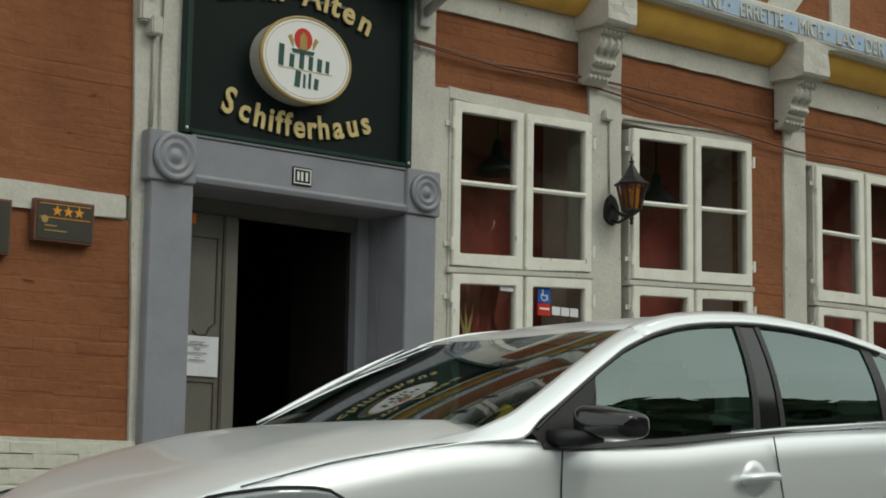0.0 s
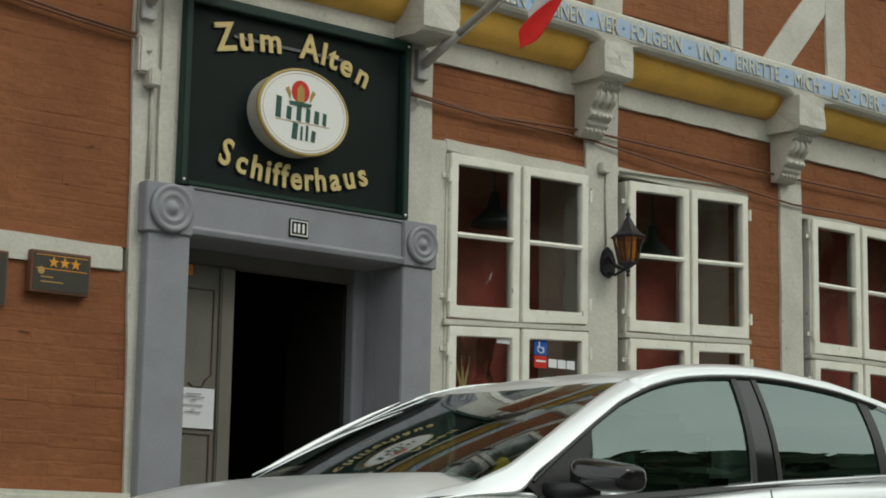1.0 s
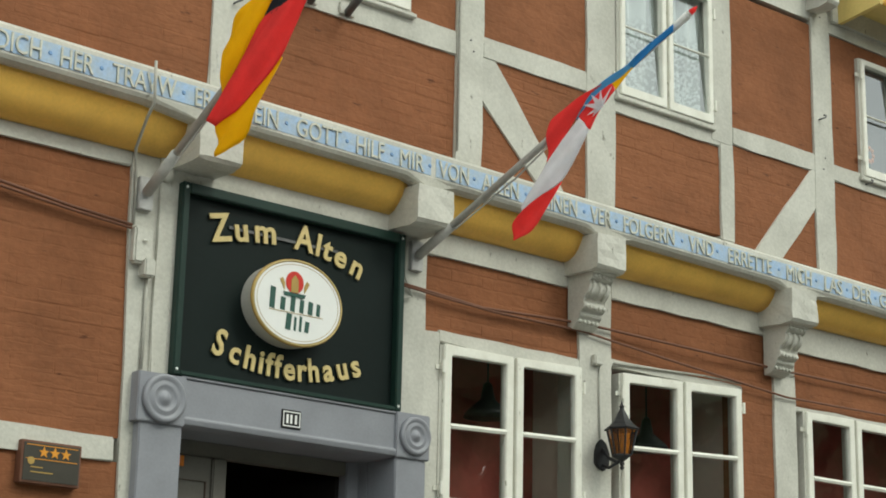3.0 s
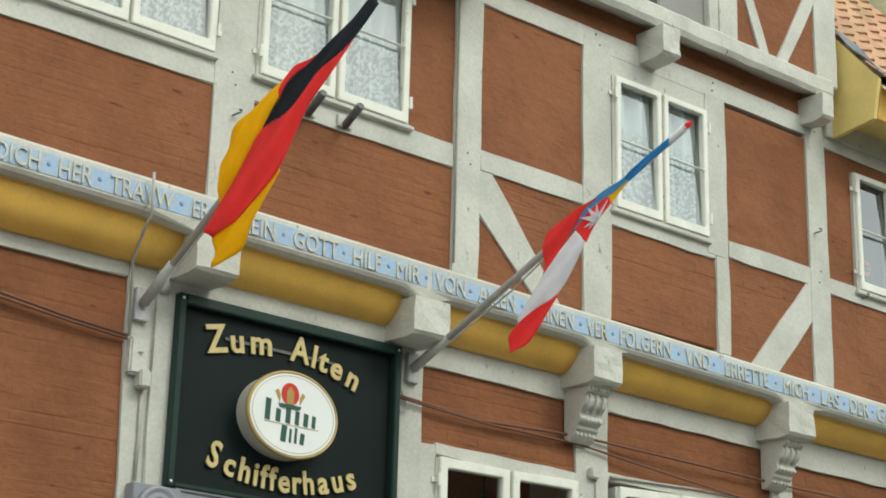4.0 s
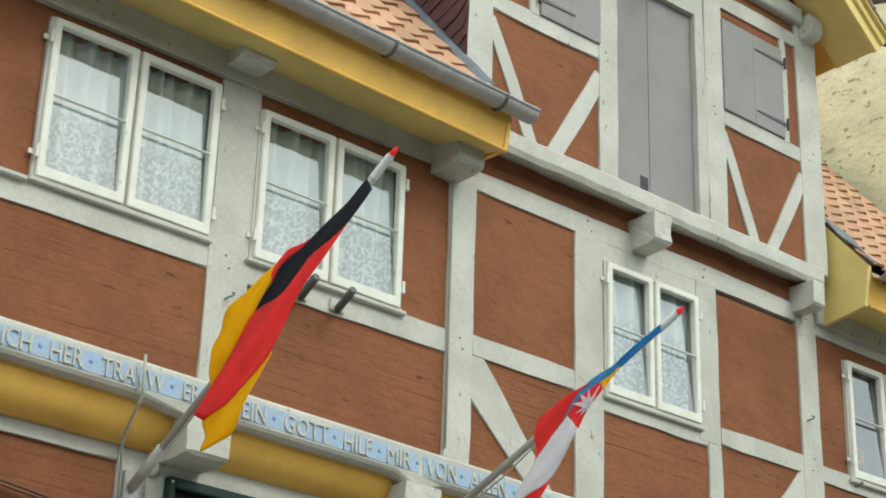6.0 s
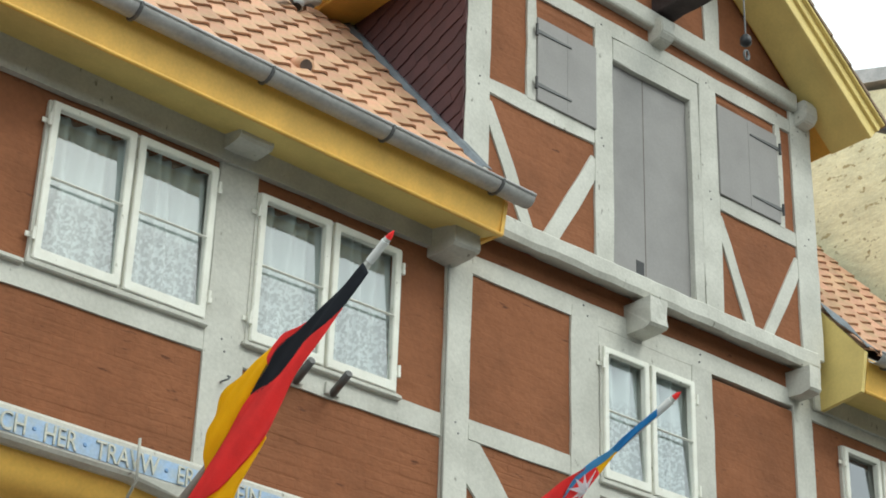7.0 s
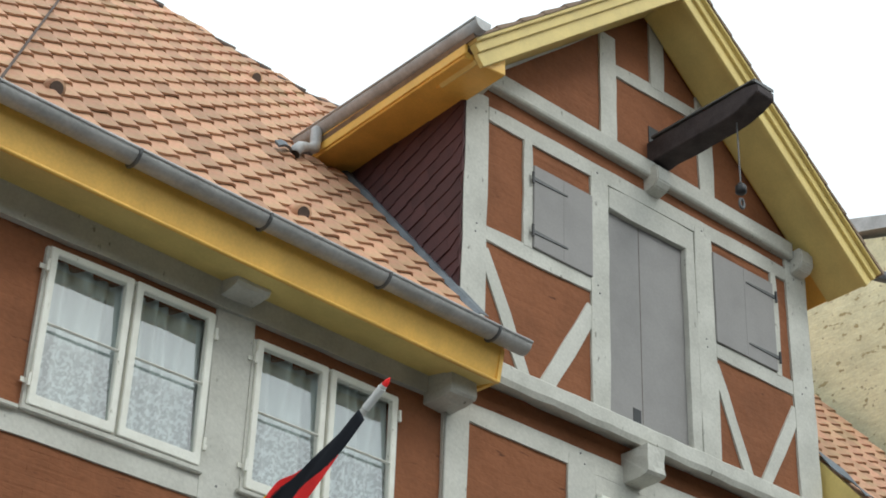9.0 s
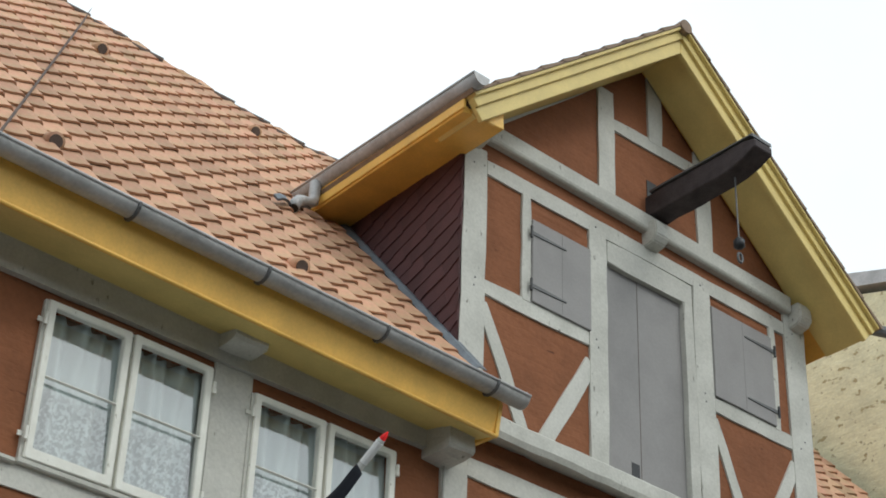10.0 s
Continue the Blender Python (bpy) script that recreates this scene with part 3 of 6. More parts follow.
beam([(10.60, 5.29), (10.65, 5.29), (10.65, 4.98), (10.23, 4.51), (9.93, 4.51)], U0 + 0.004, U1, "brace", house)
part("lintel_board", box(8.49, 9.49, U0 + 0.0055, U1 - 0.01, 6.352, 6.53), TIMBER, house)
part("post_fillet", box(9.46, 9.54, -0.372, -0.25, 6.96, 8.72), TIMBER, house)
# wall plate under the eaves
beam(rect(1.5, 7.10, 6.56, 6.80), -0.262, -0.03, "wall_plate", house)
beam(rect(10.87, 13.0, 6.55, 6.78), -0.262, -0.03, "wall_plate", house)
beam_head(5.235, 5.475, 6.645, 6.83, -0.45)
beam_head(6.92, 7.14, 6.50, 6.70, -0.50)
beam_head(8.79, 8.96, 6.535, 6.76, -0.48)
beam_head(10.59, 10.72, 6.575, 6.78, -0.455)
beam_head(3.1, 3.34, 6.62, 6.76, -0.44)

# dormer timbers
D0, D1 = -0.385, -0.2
bm_sill = bmesh.new()
sill_rings = [[bm_sill.verts.new((7.10 + 3.70 * k / 40, y, z)) for y, z in ((-0.385, 6.955), (-0.405, 6.935), (-0.405, 6.83), (-0.385, 6.79), (-0.2, 6.85), (-0.2, 6.955))] for k in range(41)]
for a, b in zip(sill_rings, sill_rings[1:]):
    for k in range(6):
        bm_sill.faces.new((a[k], a[(k + 1) % 6], b[(k + 1) % 6], b[k]))
bm_sill.faces.new(sill_rings[0])
bm_sill.faces.new(sill_rings[-1][::-1])
worn(bm_sill, 0.008, 5)
part("dormer_sill", bm_sill, TIMBER, house, "heavy projecting dormer sill beam with chipped edges")
for n_, x0, x1, z0, z1 in (
        ("timber_post", 7.07, 7.29, 6.9, 9.12), ("timber_post", 7.645, 7.735, 7.98, 8.94), ("timber_post", 8.335, 8.525, 6.9, 8.97), ("timber_post", 9.50, 9.705, 6.9, 8.97),
        ("timber_post", 9.39, 9.494, 6.9, 8.72), ("timber_post", 10.42, 10.495, 7.95, 8.93), ("timber_post", 10.62, 10.88, 6.9, 9.24),
        ("timber_rail", 7.28, 10.64, 8.91, 9.045), ("timber_rail", 7.28, 8.34, 7.87, 8.0), ("timber_rail", 9.70, 10.63, 7.84, 7.975), ("timber_rail", 8.53, 9.496, 8.70, 8.904)):
    beam(rect(x0, x1, z0, z1), D0 + (0.003 if "rail" in n_ else 0), D1, n_, house)
for p, q, w in (((7.27, 7.80), (7.70, 6.88), 0.115), ((8.36, 7.74), (7.86, 6.88), 0.135), ((9.68, 7.78), (10.04, 6.88), 0.105), ((10.65, 7.72), (10.18, 6.88), 0.115)):
    beam(strip(p, q, w), D0 + 0.004, D1, "brace", house)
bmc = prism([(-0.425, 9.36), (-0.44, 9.345), (-0.44, 9.215), (-0.425, 9.195), (-0.2, 9.20), (-0.2, 9.36)], 7.22, 10.68, "x")
for v in bmc.verts:
    v.co.z -= 0.019 * (v.co.x - 7.22)
part("collar_beam", bmc, TIMBER, house, bevel=0.006)
for x0, x1, z in ((7.07, 7.22, 9.32), (8.95, 9.10, 9.25), (10.69, 10.84, 9.22)):
    part("rounded_bracket", prism([(-0.50, z), (-0.52, z - 0.06), (-0.52, z - 0.15), (-0.48, z - 0.20), (-0.40, z - 0.22), (-0.2, z - 0.22), (-0.2, z)], x0, x1, "x"), TIMBER, house, bevel=0.01)
for x0, x1, z0, z1 in ((8.46, 8.64, 9.2, 10.40), (9.60, 9.775, 9.15, 10.30), (9.05, 9.215, 10.12, 10.85)):
    beam(rect(x0, x1, z0, z1), D0, D1, "timber_post", house)
beam([(8.63, 10.02), (9.61, 10.04), (9.61, 10.165), (8.63, 10.14)], D0 + 0.003, D1, "timber_rail", house)
for sgn, base in ((1, 7.18), (-1, 10.87)):
    beam(strip((base, 9.30), (9.04 + (0.02 if sgn > 0 else 0), 10.98), 0.12), D0 + 0.006, D1, "rafter", house)
# dark peg ends at the joints
for x, z, y in [(x, z, U0) for x in (5.38, 7.19, 8.37, 10.75) for z in (5.32, 5.40)] + [(x, z, U0) for x in (7.19, 8.37, 9.59, 10.75) for z in (6.55, 6.61)] + [(x, z, D0) for x in (7.18, 8.43, 9.60, 10.75) for z in (7.90, 7.96, 8.96)]:
    part("peg", lathe([(0.008, 0.004), (0.007, -0.003), (0.003, -0.004)], 8, (x + rng.uniform(-0.03, 0.03), y, z + rng.uniform(-0.012, 0.012)), "y"), ZINCDARK, house)
# the hatch
hatch = part("loading_hatch", box(8.52, 9.40, -0.335, -0.28, 6.9, 8.72), SHUTTER, house, "closed mauve-grey boarded loading hatch", bevel=0.004)
for x in (8.90,):
    part("board_joint", box(x, x + 0.004, -0.337, -0.33, 6.92, 8.70), TILEDARK, hatch)
part("peep_hole", box(8.80, 8.88, -0.339, -0.33, 6.99, 7.10), BLACK, hatch, "small square hole in the hatch")
for x0, x1, z0, z1, hx in ((7.735, 8.34, 7.995, 8.715, 7.735), (9.70, 10.425, 7.975, 8.80, 10.425)):
    sh = part("shutter", box(x0, x1, -0.40, -0.36, z0, z1), SHUTTER, house, "closed mauve-grey wooden shutter on iron hinges", bevel=0.004)
    part("board_joint", box((x0 + x1) / 2, (x0 + x1) / 2 + 0.005, -0.402, -0.39, z0 + 0.02, z1 - 0.02), SHUTTER, sh)
    for z in (z0 + 0.13, z1 - 0.13):
        s = 1 if hx == x0 else -1
        part("strap_hinge", prism([(hx - s * 0.02, z - 0.016), (hx + s * 0.34, z - 0.006), (hx + s * 0.34, z + 0.004), (hx - s * 0.02, z + 0.016)], -0.408, -0.398), ZINCDARK, sh)
        part("hinge_pin", tube([(hx - s * 0.02, -0.412, z - 0.05), (hx - s * 0.02, -0.412, z + 0.05)], 0.012, 6), IRON, sh)

# back walls and floors so that no daylight leaks through
part("inner_wall", box(1.5, 13.0, 0.22, 0.26, 4.2, 6.7), ROOM, house)
part("gable_wall", box(13.0, 13.2, -0.2, 9, STREET, 6.9), BRICK, house)
part("gable_wall", box(1.2, 1.5, -0.2, 9, STREET, 6.9), BRICK, house)
part("back_wall", box(1.2, 13.2, 9, 9.2, STREET, 6.9), BRICK, house)
part("attic_floor", box(1.5, 13.0, -0.2, 9, 6.82, 6.88), ROOM, house)
part("dormer_back", box(7.1, 10.8, -0.2, -0.15, 6.9, 9.3), ROOM, house)


# ---- windows ----
def window(x0, x1, z0, z1, y, bars, pane, skew=None, stile=0.062, bar=0.016, lean=0.01):
    """A pair of outward casements in a frame: stiles, rails, one glazing bar each, hinges."""
    w = part("window", box(x0 - 0.012, x0 + 0.012, y - 0.01, y + 0.10, z0, z1), TIMBER, house, "two-light white casement window with peeling paint")
    part("jamb", box(x1 - 0.012, x1 + 0.012, y - 0.01, y + 0.10, z0, z1), TIMBER, w)
    part("head", box(x0 + 0.012, x1 - 0.012, y - 0.01, y + 0.10, z1 - 0.015, z1 + 0.008), TIMBER, w)
    part("sill", box(x0 - 0.025, x1 + 0.025, y - 0.03, y + 0.10, z0 - 0.042, z0 - 0.004), TIMBER, w, bevel=0.006)
    mid = (x0 + x1) / 2
    part("mullion", box(mid - 0.018, mid + 0.018, y + 0.0, y + 0.09, z0, z1), TIMBER, w)
    for a, b, side in ((x0 + 0.008, mid - 0.012, -1), (mid + 0.012, x1 - 0.008, 1)):
        t, f = stile, -0.035 + y
        lift = rng.uniform(-0.006, 0.006)
        pts = [(a, z0 + lift), (b, z0 - lift), (b, z1 - lift), (a, z1 + lift)]
        inn = [(a + t, z0 + t + 0.02), (b - t, z0 + t + 0.02), (b - t, z1 - t), (a + t, z1 - t)]
        bm = bmesh.new()
        o0, i0 = [bm.verts.new((x, f, z)) for x, z in pts], [bm.verts.new((x, f, z)) for x, z in inn]
        o1, i1 = [bm.verts.new((x, f + 0.05, z)) for x, z in pts], [bm.verts.new((x, f + 0.05, z)) for x, z in inn]
        for k in range(4):
            j = (k + 1) % 4
            for q in ((o0[k], o0[j], i0[j], i0[k]), (o1[k], i1[k], i1[j], o1[j]), (o0[k], o1[k], o1[j], o0[j]), (i0[k], i0[j], i1[j], i1[k])):
                bm.faces.new(q)
        part("casement", bm, WHITE, w, bevel=0.005)
        for k in range(bars):
            zb = inn[0][1] + (inn[2][1] - inn[0][1]) * (k + 1) / (bars + 1)
            part("glazing_bar", prism([(f + 0.002, zb + bar), (f - 0.006, zb), (f + 0.002, zb - bar), (f + bar * 1.6, zb - bar * 0.6), (f + bar * 1.6, zb + bar * 0.6)], inn[0][0] - 0.004, inn[1][0] + 0.004, "x"), WHITE, w)
        tilt = rng.uniform(-0.004, 0.004)
        p = part("pane", sheet(lambda u, v: (inn[0][0] - 0.004 + (inn[1][0] - inn[0][0] + 0.008) * u, f + 0.02 + tilt * u + lean * v, inn[0][1] - 0.004 + (inn[2][1] - inn[0][1] + 0.008) * v), 1, 1), pane, w, "old wavy clear glass pane")
        p.visible_shadow = False
        hx = a if side < 0 else b
        for z in (z0 + 0.14, z1 - 0.14):
            part("hinge", tube([(hx + side * 0.012, f - 0.004, z - 0.04), (hx + side * 0.012, f - 0.004, z + 0.04)], 0.012, 6), WHITE, w)
            part("hinge_plate", box(min(hx, hx + side * 0.05), max(hx, hx + side * 0.05), y - 0.012, y - 0.004, z - 0.015, z + 0.015), WHITE, w)
    if skew:
        bl, br, tl, tr = skew
        for o in (w, *w.children):
            for v in o.data.vertices:
                u, t = (v.co.x - x0) / (x1 - x0), (v.co.z - z0) / (z1 - z0)
                v.co.z += (bl * (1 - u) + br * u) * (1 - t) + (tl * (1 - u) + tr * u) * t
    return w


def curtain_of(x0, x1, z0, z1, y, label):
    """Gathered lace hanging in soft folds behind a window."""
    c = part("lace_curtain", sheet(lambda u, v: (x0 + (x1 - x0) * u, y + 0.026 * math.sin(u * (x1 - x0) * 62 + 2.5 * math.sin(u * 9 + v)) + 0.02 * math.sin(u * (x1 - x0) * 27 + 3 * v), z0 + (z1 - z0) * v), 120, 8), LACE, None, smooth=True)
    return tagged(c, label, "curtain", "upstairs curtains")


for x0, x1, z0, z1 in ((7.19, 8.395, 2.405, 3.435), (8.765, 9.985, 2.455, 3.50), (10.69, 11.85, 2.46, 3.47)):
    rise = 0.066 if x0 < 8 else 0.045
    window(x0, x1, z0, z1, 0.0, 1, PANE, skew=(-0.02, rise - 0.02, -0.012, 0.014) if x0 < 8 else (-0.012, rise, -0.03, 0.03) if x0 < 10 else None)
    window(x0 + 0.005, x1 + 0.005, z0 - 1.06, z0 - 0.046, 0.0, 1, PANE, skew=(-0.02, rise - 0.02, -0.02, rise - 0.02) if x0 < 8 else (-0.012, rise, -0.012, rise) if x0 < 10 else None)
for x0, x1, z0, z1 in ((4.065, 5.225, 5.475, 6.49), (5.535, 6.675, 5.44, 6.445), (8.52, 9.48, 5.36, 6.35), (11.2, 12.15, 5.36, 6.33)):
    window(x0, x1, z0, z1, -0.235, 1, UPANE, stile=0.047, bar=0.0085, lean=0.05)
    if x0 < 11:
        curtain_of(x0 + 0.02, x1 - 0.02, z0 - 0.02, z1 + 0.03, -0.155, "white lace curtain gathered behind an upstairs window")

# dim rooms behind the ground floor windows, and the passage behind the door
room = thing("interior_wall", (9.5, 2, STREET), "dim red-brown plastered room behind the windows", "wall", kind="structure")
part("room_back", box(7.2, 12.9, 0.57, 0.67, STREET, 4.1), ROOM, room)
part("room_floor", box(5.0, 12.9, 0.2, 2.6, STREET, STREET + 0.16), ROOM, room)
part("room_ceiling", box(5.0, 12.9, 0.25, 2.6, 4.05, 4.1), ROOM, room)
for x in (7.1, 8.5, 10.1, 12.9):
    part("room_side", box(x, x + 0.1, 0.21, 2.6, STREET, 4.05), ROOMPALE, room)
# passage walls carry the doorway's darkness in their colour
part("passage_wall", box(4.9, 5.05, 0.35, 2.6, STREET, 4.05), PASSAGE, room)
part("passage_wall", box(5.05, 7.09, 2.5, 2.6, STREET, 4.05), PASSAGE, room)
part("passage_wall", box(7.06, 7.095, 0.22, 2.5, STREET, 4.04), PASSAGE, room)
# backing sheets behind the upstairs curtains; the rooms' shade is in their colour
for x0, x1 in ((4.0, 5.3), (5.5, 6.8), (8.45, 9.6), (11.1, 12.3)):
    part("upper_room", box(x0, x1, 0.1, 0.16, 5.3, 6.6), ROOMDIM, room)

# ---- main roof ----
PITCH = radians(50)
RUP = Vector((0, math.cos(PITCH), math.sin(PITCH)))
RN = Vector((0, -math.sin(PITCH), math.cos(PITCH)))


def eave_z(x):
    return 7.02 - 0.026 * (x - 3.4) if x < 8 else 6.94


def on_roof(x, v, lift=0.0):
    return Vector((x, -0.68, eave_z(x))) + RUP * v + RN * lift


def ridge_v(x):
    return 6.55 - 0.33 * (x - 5.2)


for x0, x1, v0 in ((1.2, 7.08, -0.02), (7.08, 10.88, 1.3), (10.97, 13.2, -0.02)):
    part("roof_deck", sheet(lambda u, w: on_roof(x0 + (x1 - x0) * u, v0 + w * (ridge_v(min(x0 + (x1 - x0) * u, 9.5)) - v0), -0.03), 12, 10, 0.06), TILEDARK, house, "dark underlay of the tiled roof")
part("roof_back", sheet(lambda u, w: (1.2 + 12 * u, on_roof(1.2 + 12 * u, ridge_v(min(1.2 + 12 * u, 9.5))).y * (1 - w) + 9.3 * w, on_roof(1.2 + 12 * u, ridge_v(min(1.2 + 12 * u, 9.5))).z * (1 - w) + 6.9 * w - 0.06), 12, 2, 0.05), TILEDARK, house)
# eaves: yellow soffit and fascia, zinc gutter
def eaves(x0, x1):
    for a, b, dz in ((0.0, 0.46, 0.0), (0.475, 1.0, -0.006)):
        part("soffit", sheet(lambda u, v: (x0 + (x1 - x0) * u, -0.26 - 0.38 * (a + (b - a) * v), eave_z(x0 + (x1 - x0) * u) - 0.235 - 0.085 * (a + (b - a) * v) + dz), 8, 2, 0.02), PALEYELLOW, house, "weathered pale yellow eaves soffit board")
    part("fascia_bead", tube([(x0, -0.652, eave_z(x0) - 0.322), (x1, -0.652, eave_z(x1) - 0.322)], 0.014, 8), YELLOW, house, smooth=True)
    part("fascia", sheet(lambda u, v: (x0 + (x1 - x0) * u, -0.64 - 0.06 * v, eave_z(x0 + (x1 - x0) * u) - 0.325 + 0.27 * v), 8, 2, 0.025), YELLOW, house, "ochre-yellow fascia board")
    bm = bmesh.new()
    n, k = 20, 10
    rows = []
    for i in range(n + 1):
        x = x0 + (x1 + (0.13 if x0 < 5 else 0) - x0) * i / n
        zc = eave_z(x) - 0.045
        rows.append([bm.verts.new((x, -0.765 - 0.075 * math.cos(math.pi * j / k), zc - 0.066 * math.sin(math.pi * j / k))) for j in range(k + 1)])
    for a, b in zip(rows, rows[1:]):
        for j in range(k):
            bm.faces.new((a[j], a[j + 1], b[j + 1], b[j]))
    bm.normal_update()
    bmesh.ops.solidify(bm, geom=list(bm.faces), thickness=0.004)
    g = part("gutter", bm, ZINC, house, "grey weathered half-round zinc gutter", smooth=True)
    xe = x1 + (0.13 if x0 < 5 else 0)
    part("gutter_lip", tube([(x0, -0.84, eave_z(x0) - 0.043), (xe, -0.84, eave_z(xe) - 0.043)], 0.011, 8), ZINC, g, smooth=True)
    part("gutter_end", lathe([(0.064, 0.0), (0.064, 0.004)], 20, (xe, -0.765, eave_z(xe) - 0.047), "x"), ZINC, g)
    x = x0 + 0.15
    while x < xe - 0.05:
        zc = eave_z(x) - 0.045
        part("gutter_joint", tube([(x, -0.765 - 0.082 * math.cos(a), zc - 0.072 * math.sin(a)) for a in [math.pi * j / 8 for j in range(9)]], 0.012, 6), ZINCDARK, g)
        x += 0.93


eaves(1.3, 7.19)
eaves(11.02, 13.2)
part("eaves_end_board", prism([(-0.28, 6.62), (-0.66, 6.60), (-0.70, 6.83), (-0.3, 6.92)], 7.17, 7.20, "x"), YELLOW, house)
part("eaves_end_board", prism([(-0.26, 6.55), (-0.66, 6.60), (-0.72, 6.925), (-0.40, 7.305), (-0.26, 7.47)], 10.95, 10.99, "x"), PALEYELLOW, house, "pale yellow boxed end of the eaves")

# dormer roof: two slopes with yellow barge boards and boarded soffits
APEX, LOW_L, LOW_R = (8.98, 10.93), (6.74, 9.02), (11.21, 8.98)


def slope_z(x):
    a, b = (LOW_L, APEX) if x < APEX[0] else (APEX, LOW_R)
    return a[1] + (b[1] - a[1]) * (x - a[0]) / (b[0] - a[0])


for end, nm in ((LOW_L, "left"), (LOW_R, "right")):
    s = -1 if end is LOW_L else 1
    a, b = Vector(APEX), Vector(end)
    d = (b - a).normalized()
    out = Vector((-d.y, d.x)) if s > 0 else Vector((d.y, -d.x))
    if out.y < 0:
        out = -out
    def slab(o0, o1, y0, y1, name, material, label="", bevel=0.004, a=a, b=b, out=out, d=d):
        top = Vector((a.x, a.y + o1 / abs(out.y)))
        low = Vector((a.x, a.y + o0 / abs(out.y)))
        return part(name, prism([tuple(low), tuple(b + out * o0), tuple(b + out * o1), tuple(top)], y0, y1), material, house, label, bevel)
    slab(-0.02, 0.035, -0.80, 3.4, "dormer_roof_deck", TILEDARK)
    slab(-0.055, -0.022, -0.79, 1.6, "dormer_soffit", YELLOW, "yellow boarded dormer soffit")
    slab(-0.14, -0.035, -0.835, -0.795, "barge_board", PALEYELLOW, "pale yellow barge board")
    slab(-0.035, 0.035, -0.862, -0.80, "barge_board", PALEYELLOW, "pale yellow barge board")
    slab(0.036, 0.062, -0.895, -0.80, "barge_capping", PALEYELLOW)
    slab(-0.10, -0.056, -0.79, -0.40, "verge_board", PALEYELLOW)
    # verge tiles seen edge-on
    n = 10
    for k in range(n):
        p = a + (b - a) * (k / n)
        q = a + (b - a) * ((k + 1.06) / n)
        part("verge_tile", prism([tuple(p + out * 0.063), tuple(q + out * 0.063), tuple(q + out * 0.098), tuple(p + out * 0.078)], -0.905, 1.9), VERGE, house)
part("ridge_cap", tube([(8.98, -0.915, 10.985), (8.98, 3.2, 10.985)], 0.065, 12), VERGE, house, "weathered ridge tiles of the dormer")
# boxed feet of the barge boards
part("eaves_box", prism([(6.79, 8.955), (7.08, 8.985), (7.08, 9.2), (6.79, 8.98)], -0.79, -0.36), YELLOW, house, bevel=0.006)
part("eaves_board", prism([(6.70, 8.96), (7.09, 9.0), (7.09, 9.06), (6.70, 9.02)], -0.78, 1.45), YELLOW, house, "ochre boarded eaves of the dormer", bevel=0.005)
part("eaves_fascia", box(6.685, 6.71, -0.80, 1.5, 8.98, 9.17), YELLOW, house, bevel=0.004)
# dormer gutter with its bent spout
def dormer_gutter(xc, z0, y0, y1):
    bm = sheet(lambda u, v: (xc - 0.07 * math.cos(math.pi * v), y0 + (y1 - y0) * u, z0 + 0.06 * u - 0.08 * math.sin(math.pi * v)), 8, 10)
    bm.normal_update()
    bmesh.ops.solidify(bm, geom=list(bm.faces), thickness=0.004)
    g = part("gutter", bm, ZINC, house, "grey zinc gutter along the dormer eaves", smooth=True)
    part("gutter_end", prism([(xc + 0.075 * math.cos(math.pi * k / 10), z0 + 0.004 - 0.085 * math.sin(math.pi * k / 10)) for k in range(11)], y0 - 0.004, y0), ZINC, g)
    part("gutter_lip", tube([(xc - 0.07, y0, z0), (xc - 0.07, y1, z0 + 0.06)], 0.01, 8), ZINC, g, smooth=True)
    return g


dg = dormer_gutter(6.69, 9.16, -0.98, 1.40)
part("spout", tube([(6.64, 0.88, 9.16), (6.63, 0.87, 9.03), (6.61, 0.85, 8.96), (6.55, 0.82, 8.90), (6.47, 0.78, 8.86), (6.41, 0.75, 8.82), (6.37, 0.73, 8.77), (6.35, 0.72, 8.71)], 0.045, 12), ZINC, dg, "bent grey zinc spout", smooth=True)
part("spout_mouth", tube([(6.351, 0.72, 8.712), (6.349, 0.719, 8.706)], 0.038, 12), BLACK, dg)
dormer_gutter(11.33, 9.15, -0.70, 1.40)
part("gutter_stub", tube([(11.33, -0.72, 9.13), (11.60, -0.72, 9.20)], 0.05, 10), ZINCDARK, house)
